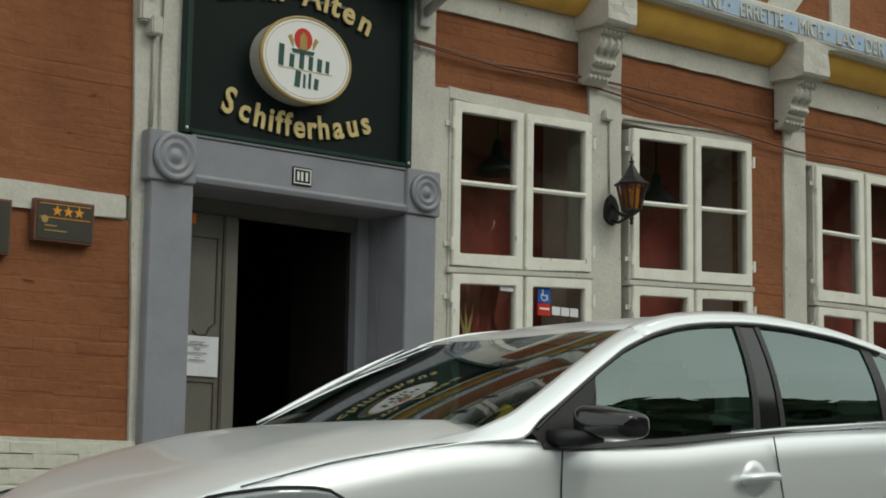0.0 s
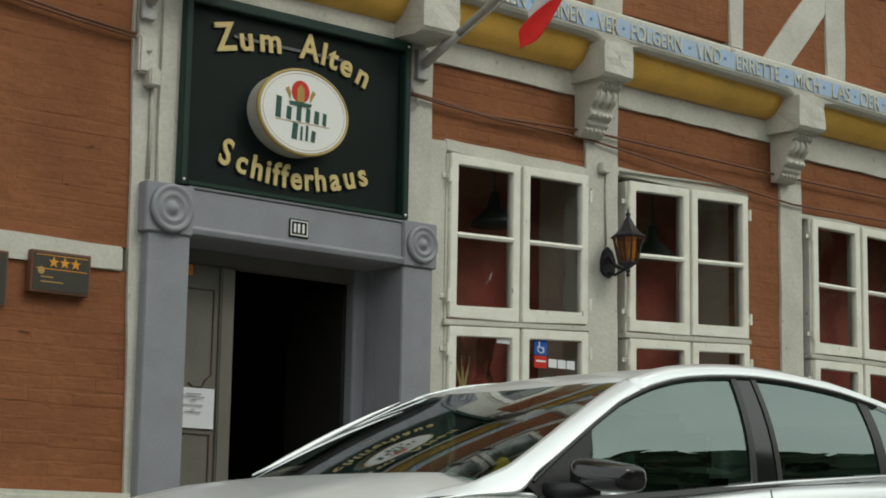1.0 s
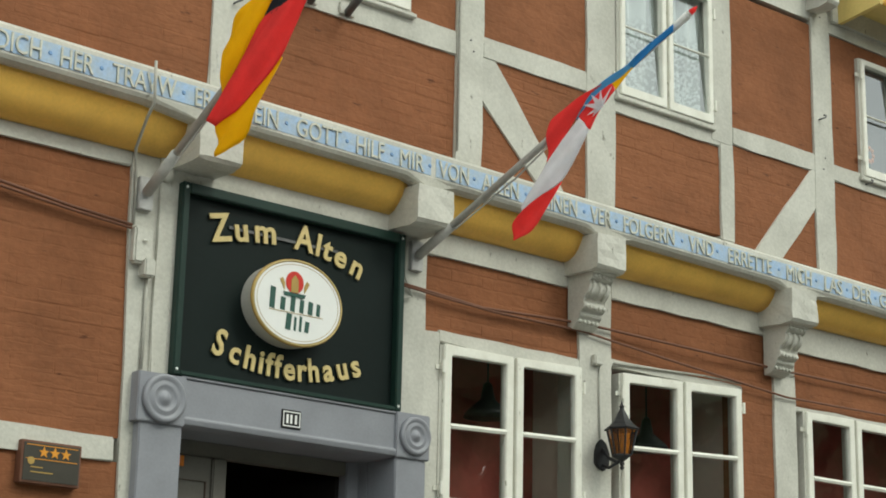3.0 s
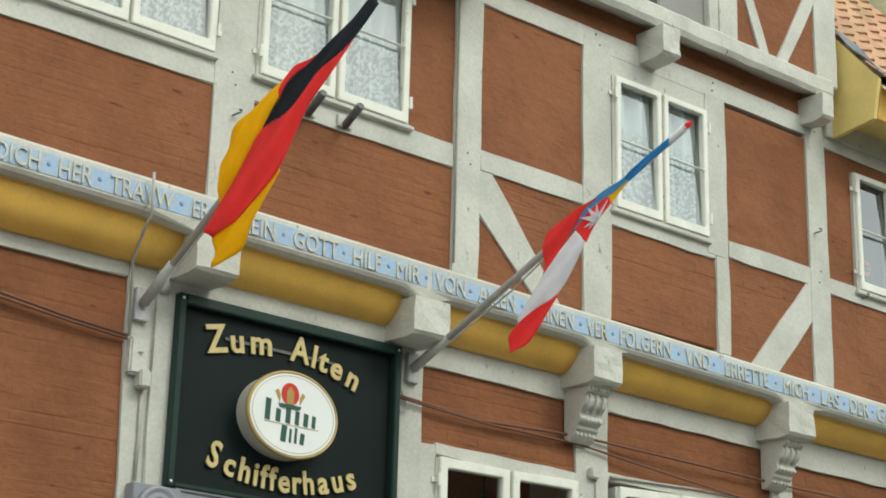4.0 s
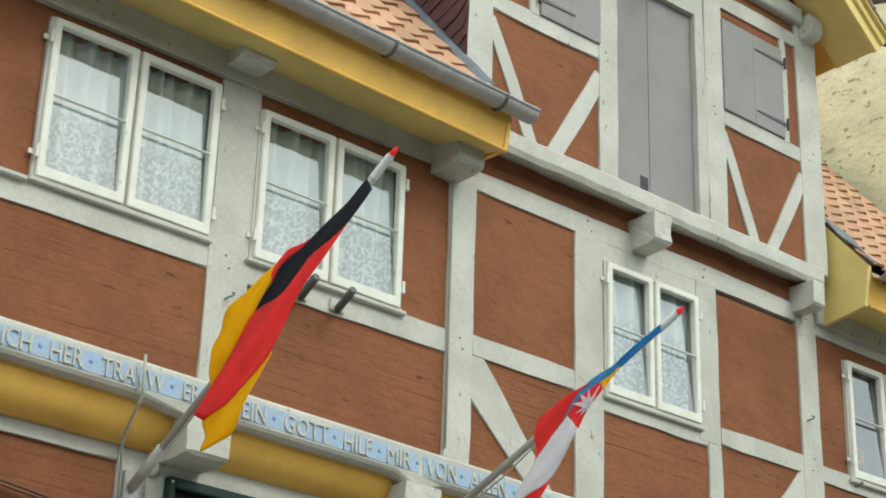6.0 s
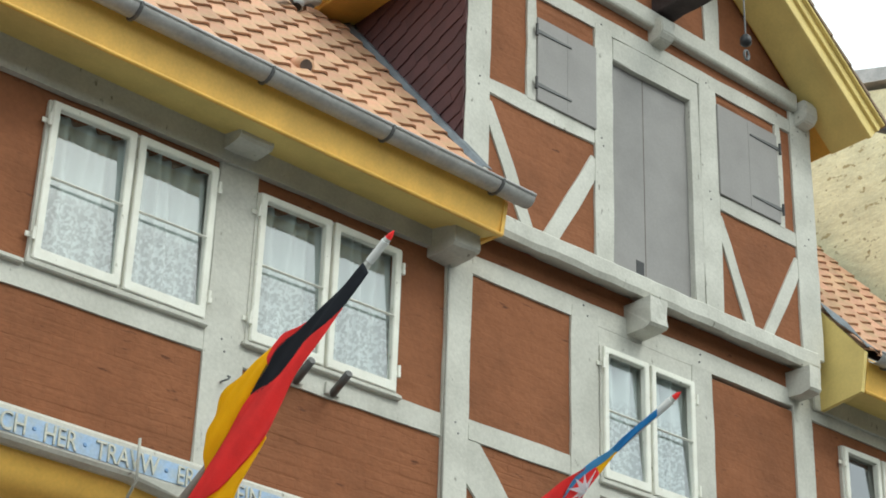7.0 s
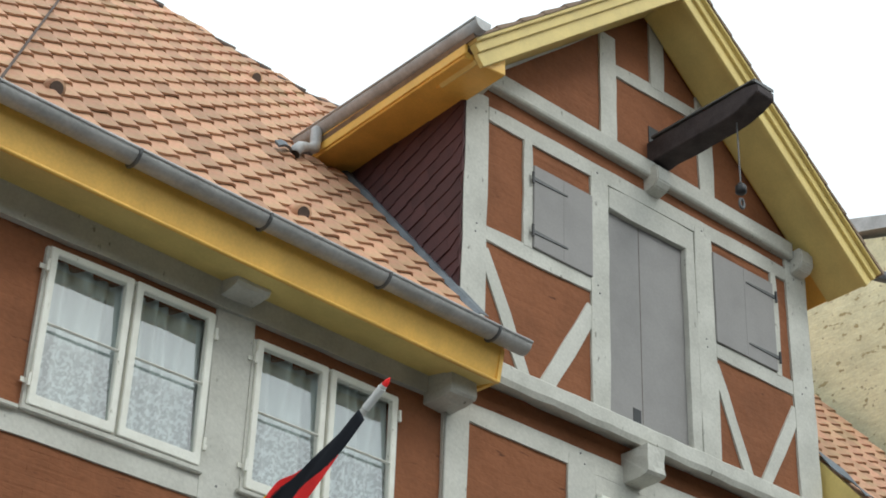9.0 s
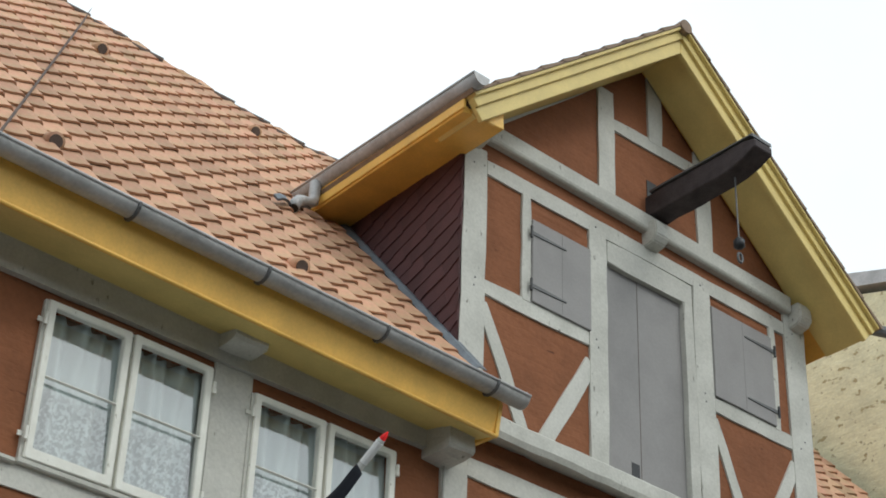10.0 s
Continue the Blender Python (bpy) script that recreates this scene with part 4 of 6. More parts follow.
# cheek wall hung with shingles, and lead flashing along the roof
part("cheek_wall", prism([(-0.378, 7.0), (-0.378, 9.10), (1.5, 9.10)], 7.060, 7.16, "x"), SHINGLE, house)
bmS = box(-0.004, 0.004, -0.135, 0.135, -0.12, 0.12)
for v in bmS.verts:
    if v.co.z < 0:
        v.co.x -= 0.016
    if v.co.z < 0 and v.co.y > 0:
        v.co.z += 0.015
SHING = mesh_of(bmS, "shingle", SHINGLE)
RISE = radians(20)
for r in range(18):
    for c in range(-4, 10):
        a, h = 0.265 * c + 0.11 * (r % 3), 0.125 * r
        y, z = -0.36 + a * math.cos(RISE) + h * math.sin(RISE), 7.10 - a * math.sin(RISE) + h * math.cos(RISE)
        # the cheek lies above the roof plane and behind the corner post
        if y < -0.46 or z > 9.05 or 7.19 + (y + 0.36) * math.tan(PITCH) > z + 0.20:
            continue
        if y < -0.20:
            # cut to the corner post
            bme = box(-0.004, 0.004, -0.135, 0.135, -0.12, 0.12)
            turn = pose(7.066, y, z, -20, 0, 0)
            for v in bme.verts:
                v.co = turn @ v.co
                v.co.y = max(v.co.y, -0.378)
                if v.co.z < turn.translation.z:
                    v.co.x -= 0.014
            part("shingle", bme, SHINGLE, house)
            continue
        s_ob = new("shingle", SHING)
        s_ob.parent = house
        s_ob.matrix_parent_inverse = world_of(house).inverted()
        s_ob.matrix_basis = pose(7.066 + rng.uniform(-0.002, 0.002), y, z, -20 + rng.uniform(-1.2, 1.2), 0, 0)
part("flashing", sheet(lambda u, v: tuple(on_roof(6.98 + 0.10 * v, 0.10 + 2.85 * u, 0.035 + 0.03 * min(1, 3 * v))), 10, 3, 0.006), LEAD, house, "grey lead flashing beside the dormer")
part("flashing", sheet(lambda u, v: tuple(on_roof(6.16 + 0.4 * v, 2.16 + 0.10 * u + 0.25 * v, 0.07 + 0.02 * math.sin(9 * v))), 2, 8, 0.02), LEAD, house, "crumpled lead at the valley foot")

part("flashing", sheet(lambda u, v: tuple(on_roof(10.955 + 0.13 * v, -0.03 + 0.75 * u, 0.055 + 0.012 * math.sin(8 * u + 3 * v))), 8, 3, 0.006), LEAD, house, "crumpled lead along the lower roof edge")

# pantiles: an S-shaped tile, laid as single objects near the eaves and joined above
TW, TG = 0.2055, 0.268


def tile_points(length=0.33):
    profile = ((0.0, 0.0), (0.12, 0.002), (0.35, 0.007), (0.58, 0.017), (0.76, 0.030), (0.88, 0.037), (0.95, 0.035), (1.0, 0.024), (1.04, 0.003))
    return [[((u - 0.04) * TW * 1.06, h, v) for u, h in profile] for v in (0.0, length)]


def add_tile(bm, place):
    rows = tile_points()
    lift = 0.027
    top = [[bm.verts.new(place(x, v, h + (lift if v == 0 else 0.002))) for x, h, v in row] for row in rows]
    low = [bm.verts.new(place(x, v, h + lift - 0.015)) for x, h, v in rows[0]]
    for k in range(len(top[0]) - 1):
        bm.faces.new((top[0][k], top[0][k + 1], top[1][k + 1], top[1][k]))
        bm.faces.new((low[k], low[k + 1], top[0][k + 1], top[0][k]))


bmT = bmesh.new()
add_tile(bmT, lambda x, v, h: (x, v, h))
TILE_ME = mesh_of(bmT, "pantile", TILE)
TURN = Matrix.Rotation(PITCH, 4, "X")
count = 0
joined = bmesh.new()


def covered(x, v):
    """True where the dormer hides or cuts the main roof."""
    p = on_roof(x, v)
    if not 6.88 < x < 11.1:
        return False
    if x < 7.15 or x > 10.8:
        return 7.08 < x < 10.85
    return p.z < slope_z(x) - 0.1


for x_start, x_end in ((2.2125, 9.2), (10.98, 13.1)):
    nx = int((x_end - x_start) / TW)
    for i in range(nx):
        x = x_start + i * TW
        for r in range(26):
            v = 0.03 + r * TG + 0.004 * math.sin(i * 0.7 + r)
            if v > ridge_v(min(x, 9.5)) - 0.05 or covered(x + TW * 0.5, v) or (7.06 < x + TW < 11.0 and covered(7.2, v)):
                continue
            jit = rng.uniform(-0.004, 0.004)
            if x > 3.1 and x < 7.2 and r < 15 and count < 300 and x > 3.3:
                ob = new("pantile", TILE_ME)
                ob.parent = house
                ob.matrix_parent_inverse = world_of(house).inverted()
                ob.matrix_basis = Matrix.Translation(on_roof(x, v + jit)) @ TURN @ pose(0, 0, 0, rng.uniform(-0.4, 0.4), rng.uniform(-0.6, 0.6), rng.uniform(-0.5, 0.5))
                count += 1
            else:
                add_tile(joined, lambda a, b, h: tuple(on_roof(x + a, v + b + jit, h)))
jt = part("roof_tiling", joined, TILE, house, "terracotta pantile courses with faint moss")
tagged(jt, kind="stuff")
nt, lt = TILE.node_tree.nodes, TILE.node_tree.links
geo = nt.new("ShaderNodeNewGeometry")
hs = nt.new("ShaderNodeHueSaturation")
mr = nt.new("ShaderNodeMapRange")
mr.inputs[3].default_value, mr.inputs[4].default_value = 0.82, 1.15
lt.new(geo.outputs["Random Per Island"], mr.inputs[0])
src = nt["Principled BSDF"].inputs["Base Color"].links[0].from_socket
lt.new(src, hs.inputs["Color"])
lt.new(mr.outputs[0], hs.inputs["Value"])
lt.new(hs.outputs[0], nt["Principled BSDF"].inputs["Base Color"])
# ridge tiles
x = 1.4
while x < 9.3:
    p, q = on_roof(x, ridge_v(x), -0.005), on_roof(x + 0.37, ridge_v(x + 0.37), 0.015)
    part("ridge_tile", tube([p, q], [0.045, 0.052], 10), TILEDARK if rng.random() < 0.6 else TILE, house)
    x += 0.36
# vent tiles: dark round hoods
for px, pv in ((3.85, 0.50), (5.67, 0.46), (5.39, 4.79), (6.97, 4.80)):
    h = part("vent_tile", tube([on_roof(px, pv + 0.12, 0.02), on_roof(px, pv - 0.02, 0.065)], [0.05, 0.062], 12), TILE, house, "round roof vent with a dark mouth", smooth=True)
    part("vent_mouth", tube([on_roof(px, pv - 0.018, 0.066), on_roof(px, pv - 0.026, 0.07)], 0.044, 12), TILEDARK, h)
# lightning wire up the roof
part("lightning_wire", tube([on_roof(3.27, -0.26, 0.07), on_roof(3.377, 0.032, 0.07), on_roof(5.41, 5.567, 0.07), on_roof(5.85, 6.8, 0.07)], [0.009, 0.009, 0.009, 0.002], 6), TILEDARK, house, "thin dark lightning wire")

# hoist beam with its chain and hook
hoist = thing("hoist_beam", (9.1, -0.4, 9.45), "black weathered timber hoist beam jutting from the gable", "beam")
bmh = bmesh.new()
nseg = 10
rings = []
for i in range(nseg + 1):
    y = -0.30 - 1.22 * i / nseg
    wv = lambda k: 0.012 * noise.noise((i * 0.7, k * 3.0, 2))
    drop = 0.03 if i == nseg else 0.0
    taper = 0.10 * max(0, (i - nseg + 3) / 3) ** 2
    rings.append([bmh.verts.new(p) for p in ((9.0 + wv(0), y, 9.34 + taper + wv(1)), (9.20 + wv(2), y, 9.34 + taper + wv(3)), (9.20 + wv(4), y, 9.54 - drop + wv(5)), (9.0 + wv(6), y, 9.54 - drop + wv(7)))])
for a, b in zip(rings, rings[1:]):
    for k in range(4):
        bmh.faces.new((a[k], a[(k + 1) % 4], b[(k + 1) % 4], b[k]))
bmh.faces.new(rings[0])
bmh.faces.new(rings[-1][::-1])
part("beam", bmh, OLDWOOD, hoist, bevel=0.006)
part("cover_plate", prism([(-0.42, 9.555), (-1.48, 9.55), (-1.51, 9.53), (-1.51, 9.56), (-0.42, 9.575)], 8.99, 9.21, "x"), ZINCDARK, hoist)
part("chain", tube([(9.1, -1.22, 9.36), (9.1, -1.22, 8.76)], 0.007, 6), ZINCDARK, hoist)
part("pulley_block", lathe([(0.02, -0.05), (0.045, -0.03), (0.045, 0.02), (0.02, 0.05)], 10, (9.1, -1.22, 8.73)), IRON, hoist, smooth=True)
part("hook", tube([(9.1 + 0.024 * math.sin(a), -1.22, 8.60 + 0.042 * math.cos(a)) for a in [i * 0.45 for i in range(14)]], 0.011, 8), ZINCDARK, hoist, smooth=True)
part("beam_hole", box(9.02, 9.13, -0.372, -0.366, 9.56, 9.72), BLACK, house, "dark hole above the hoist beam")

# ---- entrance: grey door surround, double door, passage ----
entrance = thing("entrance_door", (6, 0, STREET), "blue-grey door surround with rosettes, one leaf standing open", "door")
part("jamb", box(5.035, 5.305, -0.07, 0.20, STREET, 2.665), GREYDOOR, entrance, bevel=0.006)
part("jamb", box(6.80, 7.035, -0.07, 0.20, STREET, 2.665), GREYDOOR, entrance, bevel=0.006)
part("lintel", box(5.30, 6.80, -0.065, 0.30, 2.70, 2.925), GREYDOOR, entrance, bevel=0.006)
part("lintel_moulding", prism([(-0.08, 2.715), (-0.085, 2.70), (-0.075, 2.672), (0.0, 2.66), (0.30, 2.66), (0.30, 2.715)], 5.30, 6.80, "x"), GREYDOOR, entrance, bevel=0.003)
part("sign_ledge", box(5.28, 6.83, -0.075, 0.1, 2.925, 2.945), GREYDOOR, entrance, bevel=0.004)
for x0, x1, z0, z1 in ((5.005, 5.31, 2.655, 2.93), (6.79, 7.05, 2.665, 2.94)):
    blk = part("rosette_block", box(x0, x1, -0.088, 0.1, z0, z1), GREYDOOR, entrance, bevel=0.006)
    prof = [(0.128, 0.0), (0.126, -0.02), (0.112, -0.032), (0.098, -0.02), (0.085, -0.016), (0.072, -0.03), (0.06, -0.022), (0.045, -0.012), (0.034, -0.018), (0.02, -0.032), (0.004, -0.036)]
    sc = (x1 - x0) / 0.285
    part("rosette", lathe([(r * sc, h) for r, h in prof], 32, ((x0 + x1) / 2 + 0.008, -0.088, (z0 + z1) / 2), "y"), GREYDOOR, blk, "turned round rosette", smooth=True)
part("reveal", box(6.795, 6.83, 0.20, 0.40, STREET, 2.665), GREYDOOR, entrance)
part("reveal", box(5.27, 5.305, 0.20, 0.40, STREET, 2.665), GREYDOOR, entrance)
part("inner_frame", box(6.70, 6.795, 0.28, 0.36, STREET, 2.66), GREYDOOR, entrance, bevel=0.006)
part("inner_head", box(5.305, 6.698, 0.28, 0.36, 2.575, 2.66), LEAFDOOR, entrance, bevel=0.006)
leaf = part("door_leaf", box(5.31, 5.80, 0.29, 0.33, STREET + 0.15, 2.57), LEAFDOOR, entrance, "closed brown-grey panelled door leaf")
part("stile", box(5.735, 5.83, 0.265, 0.33, STREET + 0.15, 2.57), LEAFDOOR, leaf, bevel=0.008)
for z0, z1 in ((1.89, 2.43), (1.0, 1.60)):
    part("panel_bead", tube([(5.47, 0.287, z0), (5.47, 0.287, z1), (5.70, 0.287, z1), (5.70, 0.287, z0 + 0.05), (5.66, 0.287, z0 + 0.02), (5.64, 0.287, z0 - 0.02), (5.58, 0.287, z0 - 0.025), (5.55, 0.287, z0)], 0.007, 6), TILEDARK, leaf)
part("step", box(5.1, 7.0, -0.35, 0.3, STREET - 0.05, STREET + 0.15), PLINTH, entrance, bevel=0.01)
# the inner leaf is coloured near-black too, as deep shade
leaf2 = part("door_leaf", box(6.68, 6.73, 0.36, 0.95, STREET + 0.15, 2.56), PASSAGE, entrance, "door leaf swung inwards, coloured near-black for the unlit passage")
notice = thing("paper_notice", (5.6, 0.28, 1.75), "white paper notice taped to the door leaf", "notice")
part("sheet", sheet(lambda u, v: (5.455 + 0.262 * u, 0.272 + 0.006 * math.sin(3 * u), 1.632 + 0.228 * v), 6, 4, 0.002), PAPER, notice)
for k, (w, z) in enumerate(((0.10, 1.825), (0.15, 1.808), (0.04, 1.788), (0.13, 1.762), (0.03, 1.735), (0.11, 1.722))):
    part("print_line", box(5.575 - w / 2, 5.575 + w / 2, 0.2665, 0.2685, z - 0.0022, z + 0.0022), INK, notice)
tagged(part("sticker", box(5.485, 5.535, 0.262, 0.272, 2.50, 2.56), ORANGE), "small orange square sticker on the door frame", "sticker")

# house number: a black enamel plate with a white border, its figures as bars
plate = thing("number_plate", (6.03, -0.07, 2.79), "small black enamel plate with white border", "plate")
part("plate", box(5.962, 6.098, -0.074, -0.066, 2.738, 2.846), BLACK, plate, bevel=0.003)
for r in ((5.97, 5.976, 2.748, 2.836), (6.084, 6.09, 2.748, 2.836), (5.976, 6.084, 2.83, 2.836), (5.976, 6.084, 2.748, 2.754)):
    part("border", box(r[0], r[1], -0.077, -0.0735, r[2], r[3]), SIGNWHITE, plate)
for x in (5.993, 6.02, 6.052):
    part("bar", box(x, x + 0.014, -0.077, -0.0735, 2.766, 2.818), SIGNWHITE, plate)

# ---- the inn sign ----
sign = thing("inn_sign", (6.0, -0.05, 2.95), "dark green inn sign with gold lettering and an oval lit panel", "sign")
part("board", box(5.225, 6.815, -0.03, 0.02, 2.945, 4.045), SIGNGREEN, sign)
for r in ((5.215, 5.262, 2.94, 4.05), (6.778, 6.825, 2.94, 4.05), (5.262, 6.778, 3.99, 4.05), (5.262, 6.778, 2.94, 2.968)):
    part("rim", prism([(r[0], r[2]), (r[1], r[2]), (r[1], r[3]), (r[0], r[3])], -0.085, -0.028), SIGNRIM, sign, bevel=0.006)
for x in (5.24, 6.80):
    for z in (2.97, 4.02):
        part("screw", lathe([(0.009, 0.0), (0.006, -0.006)], 8, (x, -0.085, z), "y"), SIGNWHITE, sign)


def ellipse(cx, cz, a, b, y0, y1, name, material, label="", n=64, owner=None):
    return part(name, prism([(cx + a * math.cos(2 * math.pi * k / n), cz + b * math.sin(2 * math.pi * k / n)) for k in range(n)], y0, y1), material, owner or sign, label)


CX, CZ = 5.975, 3.455
case = ellipse(CX + 0.006, CZ, 0.310, 0.247, -0.150, -0.03, "oval_case", SIGNGREY, "grey oval light box")
ellipse(CX, CZ, 0.322, 0.257, -0.163, -0.151, "oval_rim", BRASS, owner=case)
ellipse(CX, CZ, 0.303, 0.239, -0.167, -0.1635, "oval_face", SIGNWHITE, "white oval panel", owner=case)
for k, (a, b) in enumerate(((0.312, 0.248), (0.287, 0.225))):
    n = 64
    part("oval_line", tube([(CX + a * math.cos(2 * math.pi * j / n), -0.1675, CZ + b * math.sin(2 * math.pi * j / n)) for j in range(n + 1)], 0.0035 if k == 0 else 0.0014, 5), GOLD if k == 0 else BRASS, case)
# the maker's emblem and name as plain shapes
ellipse(CX - 0.03, CZ + 0.115, 0.062, 0.066, -0.1705, -0.1675, "emblem", RED, n=28, owner=case)
part("emblem_tower", prism([(CX - 0.055, CZ + 0.055), (CX - 0.005, CZ + 0.055), (CX - 0.005, CZ + 0.13), (CX - 0.03, CZ + 0.16), (CX - 0.055, CZ + 0.13)], -0.173, -0.1706), BRASS, case)
part("emblem_ribbon", prism([(CX - 0.11, CZ + 0.052), (CX + 0.05, CZ + 0.052), (CX + 0.04, CZ + 0.03), (CX - 0.10, CZ + 0.03)], -0.173, -0.1706), DARKGREEN, case)
for s in (-1, 1):
    part("emblem_ear", prism([(CX - 0.03 + s * 0.07, CZ + 0.06), (CX - 0.03 + s * 0.105, CZ + 0.12), (CX - 0.03 + s * 0.085, CZ + 0.135), (CX - 0.03 + s * 0.068, CZ + 0.10)], -0.171, -0.1676), BRASS, case)
for x, w, h in ((-0.20, 0.05, 0.12), (-0.125, 0.045, 0.07), (-0.055, 0.045, 0.10), (0.01, 0.04, 0.075), (0.07, 0.045, 0.07), (0.13, 0.035, 0.065)):
    part("name_bar", prism([(CX + x, CZ - 0.055), (CX + x + w * 0.7, CZ - 0.06), (CX + x + w * 0.8, CZ - 0.055 + h), (CX + x + w * 0.1, CZ - 0.05 + h)], -0.1705, -0.1676), DARKGREEN, case)
for x, w, h in ((-0.085, 0.045, 0.09), (-0.025, 0.018, 0.075), (0.012, 0.02, 0.085), (0.05, 0.035, 0.06)):
    part("name_bar", prism([(CX + x, CZ - 0.165), (CX + x + w * 0.8, CZ - 0.17), (CX + x + w, CZ - 0.165 + h), (CX + x + w * 0.2, CZ - 0.16 + h)], -0.1705, -0.1676), DARKGREEN, case)
part("name_rule", box(CX - 0.2, CX + 0.18, -0.1695, -0.1676, CZ - 0.068, CZ - 0.065), BRASS, case)


def arc_word(text, x0, x1, z, rise, size, dz=0.0):
    """Gold letters one by one along a shallow arc."""
    raw = {"i": 0.3, "f": 0.36, "l": 0.3, "t": 0.38, "m": 0.95, "Z": 0.7, "A": 0.75, "S": 0.72, "r": 0.42, "s": 0.55}
    ws = [raw.get(c, 0.62) for c in text]
    tot, acc = sum(ws), 0
    for c, w in zip(text, ws):
        t = (acc + w / 2) / tot
        acc += w
        ang = math.degrees(math.atan2(-rise * 8 * (t - 0.5) + dz, (x1 - x0)))
        zz = z + rise * (1 - 4 * (t - 0.5) ** 2) + dz * t
        sz = size * (1.15 if c.isupper() else 1.0)
        words(c, sz, 0.005, Matrix.Translation((x0 + (x1 - x0) * t, -0.045, zz)) @ UP @ Matrix.Rotation(radians(ang), 4, "Z"), GOLD, "letter", sign, "cream-gold painted letter", stretch=(x1 - x0) / tot / sz, bold=0.005)


arc_word("Zum", 5.44, 5.91, 3.745, 0.012, 0.20, 0.07)
arc_word("Alten", 6.01, 6.52, 3.815, 0.03, 0.19, -0.115)
arc_word("Schifferhaus", 5.45, 6.56, 3.12, -0.10, 0.19, 0.015)
part("letter_rail", prism([(5.56, 3.845), (6.34, 3.845), (6.34, 3.862), (5.56, 3.862)], -0.042, -0.034), ZINCDARK, sign)

# ---- plaques, lantern, stickers ----
for x0, x1, z0, z1, lab, stars in ((4.372, 4.71, 2.262, 2.475, "dark bronze plaque with three stars in a metal frame", True), (3.85, 4.235, 2.165, 2.445, "dark framed board beside the plaque", False)):
    pq = thing("wall_plaque", ((x0 + x1) / 2, 0, z0), lab, "plaque", "plaques on the wall")
    part("frame", prism(rect(x0 - 0.004, x1 + 0.004, z0 - 0.004, z1 + 0.004), -0.047, 0.02), CABLE, pq, bevel=0.003)
    part("face", box(x0 + 0.008, x1 - 0.008, -0.052, -0.044, z0 + 0.008, z1 - 0.008), PLAQUE, pq)
    if stars:
        for k in range(3):
            cx, cz = x0 + 0.12 + 0.064 * k, z1 - 0.055
            part("star", prism([(cx + (0.031 if j % 2 == 0 else 0.013) * math.sin(math.pi * j / 5), cz + (0.031 if j % 2 == 0 else 0.013) * math.cos(math.pi * j / 5)) for j in range(10)], -0.056, -0.0515), STARGOLD, pq)
        for w, z in ((0.13, z0 + 0.05), (0.07, z0 + 0.075)):
            part("print_line", box(x0 + 0.05, x0 + 0.05 + w, -0.0545, -0.0515, z, z + 0.006), BRASS, pq)
        for z in (z1 - 0.094, z1 - 0.022):
            part("print_line", box(x0 + 0.02, x1 - 0.02, -0.0545, -0.0515, z, z + 0.004), STARGOLD, pq)
        part("round_mark", lathe([(0.02, -0.055), (0.02, -0.0515)], 16, (x0 + 0.05, 0, z0 + 0.11), "y"), BRASS, pq)

lan = thing("wall_lantern", (8.58, -0.02, 2.82), "black wrought-iron wall lantern with amber glass panes", "lamp")
LX, LY = 8.588, -0.20
part("wall_plate", prism([(8.515, 2.83), (8.545, 2.80), (8.60, 2.785), (8.645, 2.83), (8.65, 2.91), (8.62, 2.97), (8.575, 3.0), (8.535, 2.96), (8.515, 2.90)], -0.03, -0.004), IRON, lan, bevel=0.006)
part("arm", tube([(8.58, -0.02, 2.93), (8.585, -0.09, 2.86), (8.59, -0.16, 2.83), (LX, LY, 2.845), (LX, LY, 2.87)], 0.012, 8), IRON, lan, smooth=True)
part("arm", tube([(8.58, -0.03, 2.82), (8.585, -0.08, 2.80), (LX, LY + 0.03, 2.83)], 0.010, 8), IRON, lan, smooth=True)
part("roof", lathe([(0.118, 3.035), (0.122, 3.045), (0.085, 3.07), (0.055, 3.105), (0.03, 3.15), (0.016, 3.175), (0.014, 3.185), (0.02, 3.195), (0.008, 3.21), (0.003, 3.235)], 6, (LX, LY, 0)), IRON, lan)
part("base", lathe([(0.008, 2.775), (0.016, 2.79), (0.01, 2.80), (0.018, 2.815), (0.012, 2.83), (0.035, 2.845), (0.062, 2.865), (0.062, 2.875)], 6, (LX, LY, 0)), IRON, lan)
bmL = lathe([(0.060, 2.876), (0.098, 3.034)], 6, (LX, LY, 0))
part("glass", bmL, AMBER, lan, "amber glass panes")
for k in range(6):
    a = 2 * math.pi * k / 6
    part("rib", tube([(LX + 0.063 * math.cos(a), LY + 0.063 * math.sin(a), 2.87), (LX + 0.101 * math.cos(a), LY + 0.101 * math.sin(a), 3.04)], 0.007, 5), IRON, lan)
part("bulb", lathe([(0.012, 2.88), (0.014, 2.93), (0.012, 2.99), (0.003, 3.01)], 8, (LX, LY, 0)), SIGNWHITE, lan, smooth=True)


def sticker(name, x0, x1, z0, z1, material, label, y=0.020):
    s = part(name, box(x0, x1, y - 0.001, y, z0, z1), material)
    return tagged(s, label, "sticker", "stickers on the window")


PY = -0.012
st = sticker("sticker", 7.93, 8.04, 2.222, 2.335, SIGNBLUE, "blue square wheelchair-access sticker on the pane", PY)
part("pictogram", tube([(7.985 + 0.026 * math.cos(a), PY - 0.002, 2.262 + 0.026 * math.sin(a)) for a in [2.4 + i * 0.4 for i in range(12)]], 0.004, 5), SIGNWHITE, st)
part("pictogram", tube([(7.97, PY - 0.002, 2.308), (7.973, PY - 0.002, 2.27), (8.0, PY - 0.002, 2.27), (8.012, PY - 0.002, 2.24)], 0.005, 5), SIGNWHITE, st)
st = sticker("sticker", 7.93, 8.04, 2.14, 2.217, RED, "red sticker with pale print on the pane", PY)
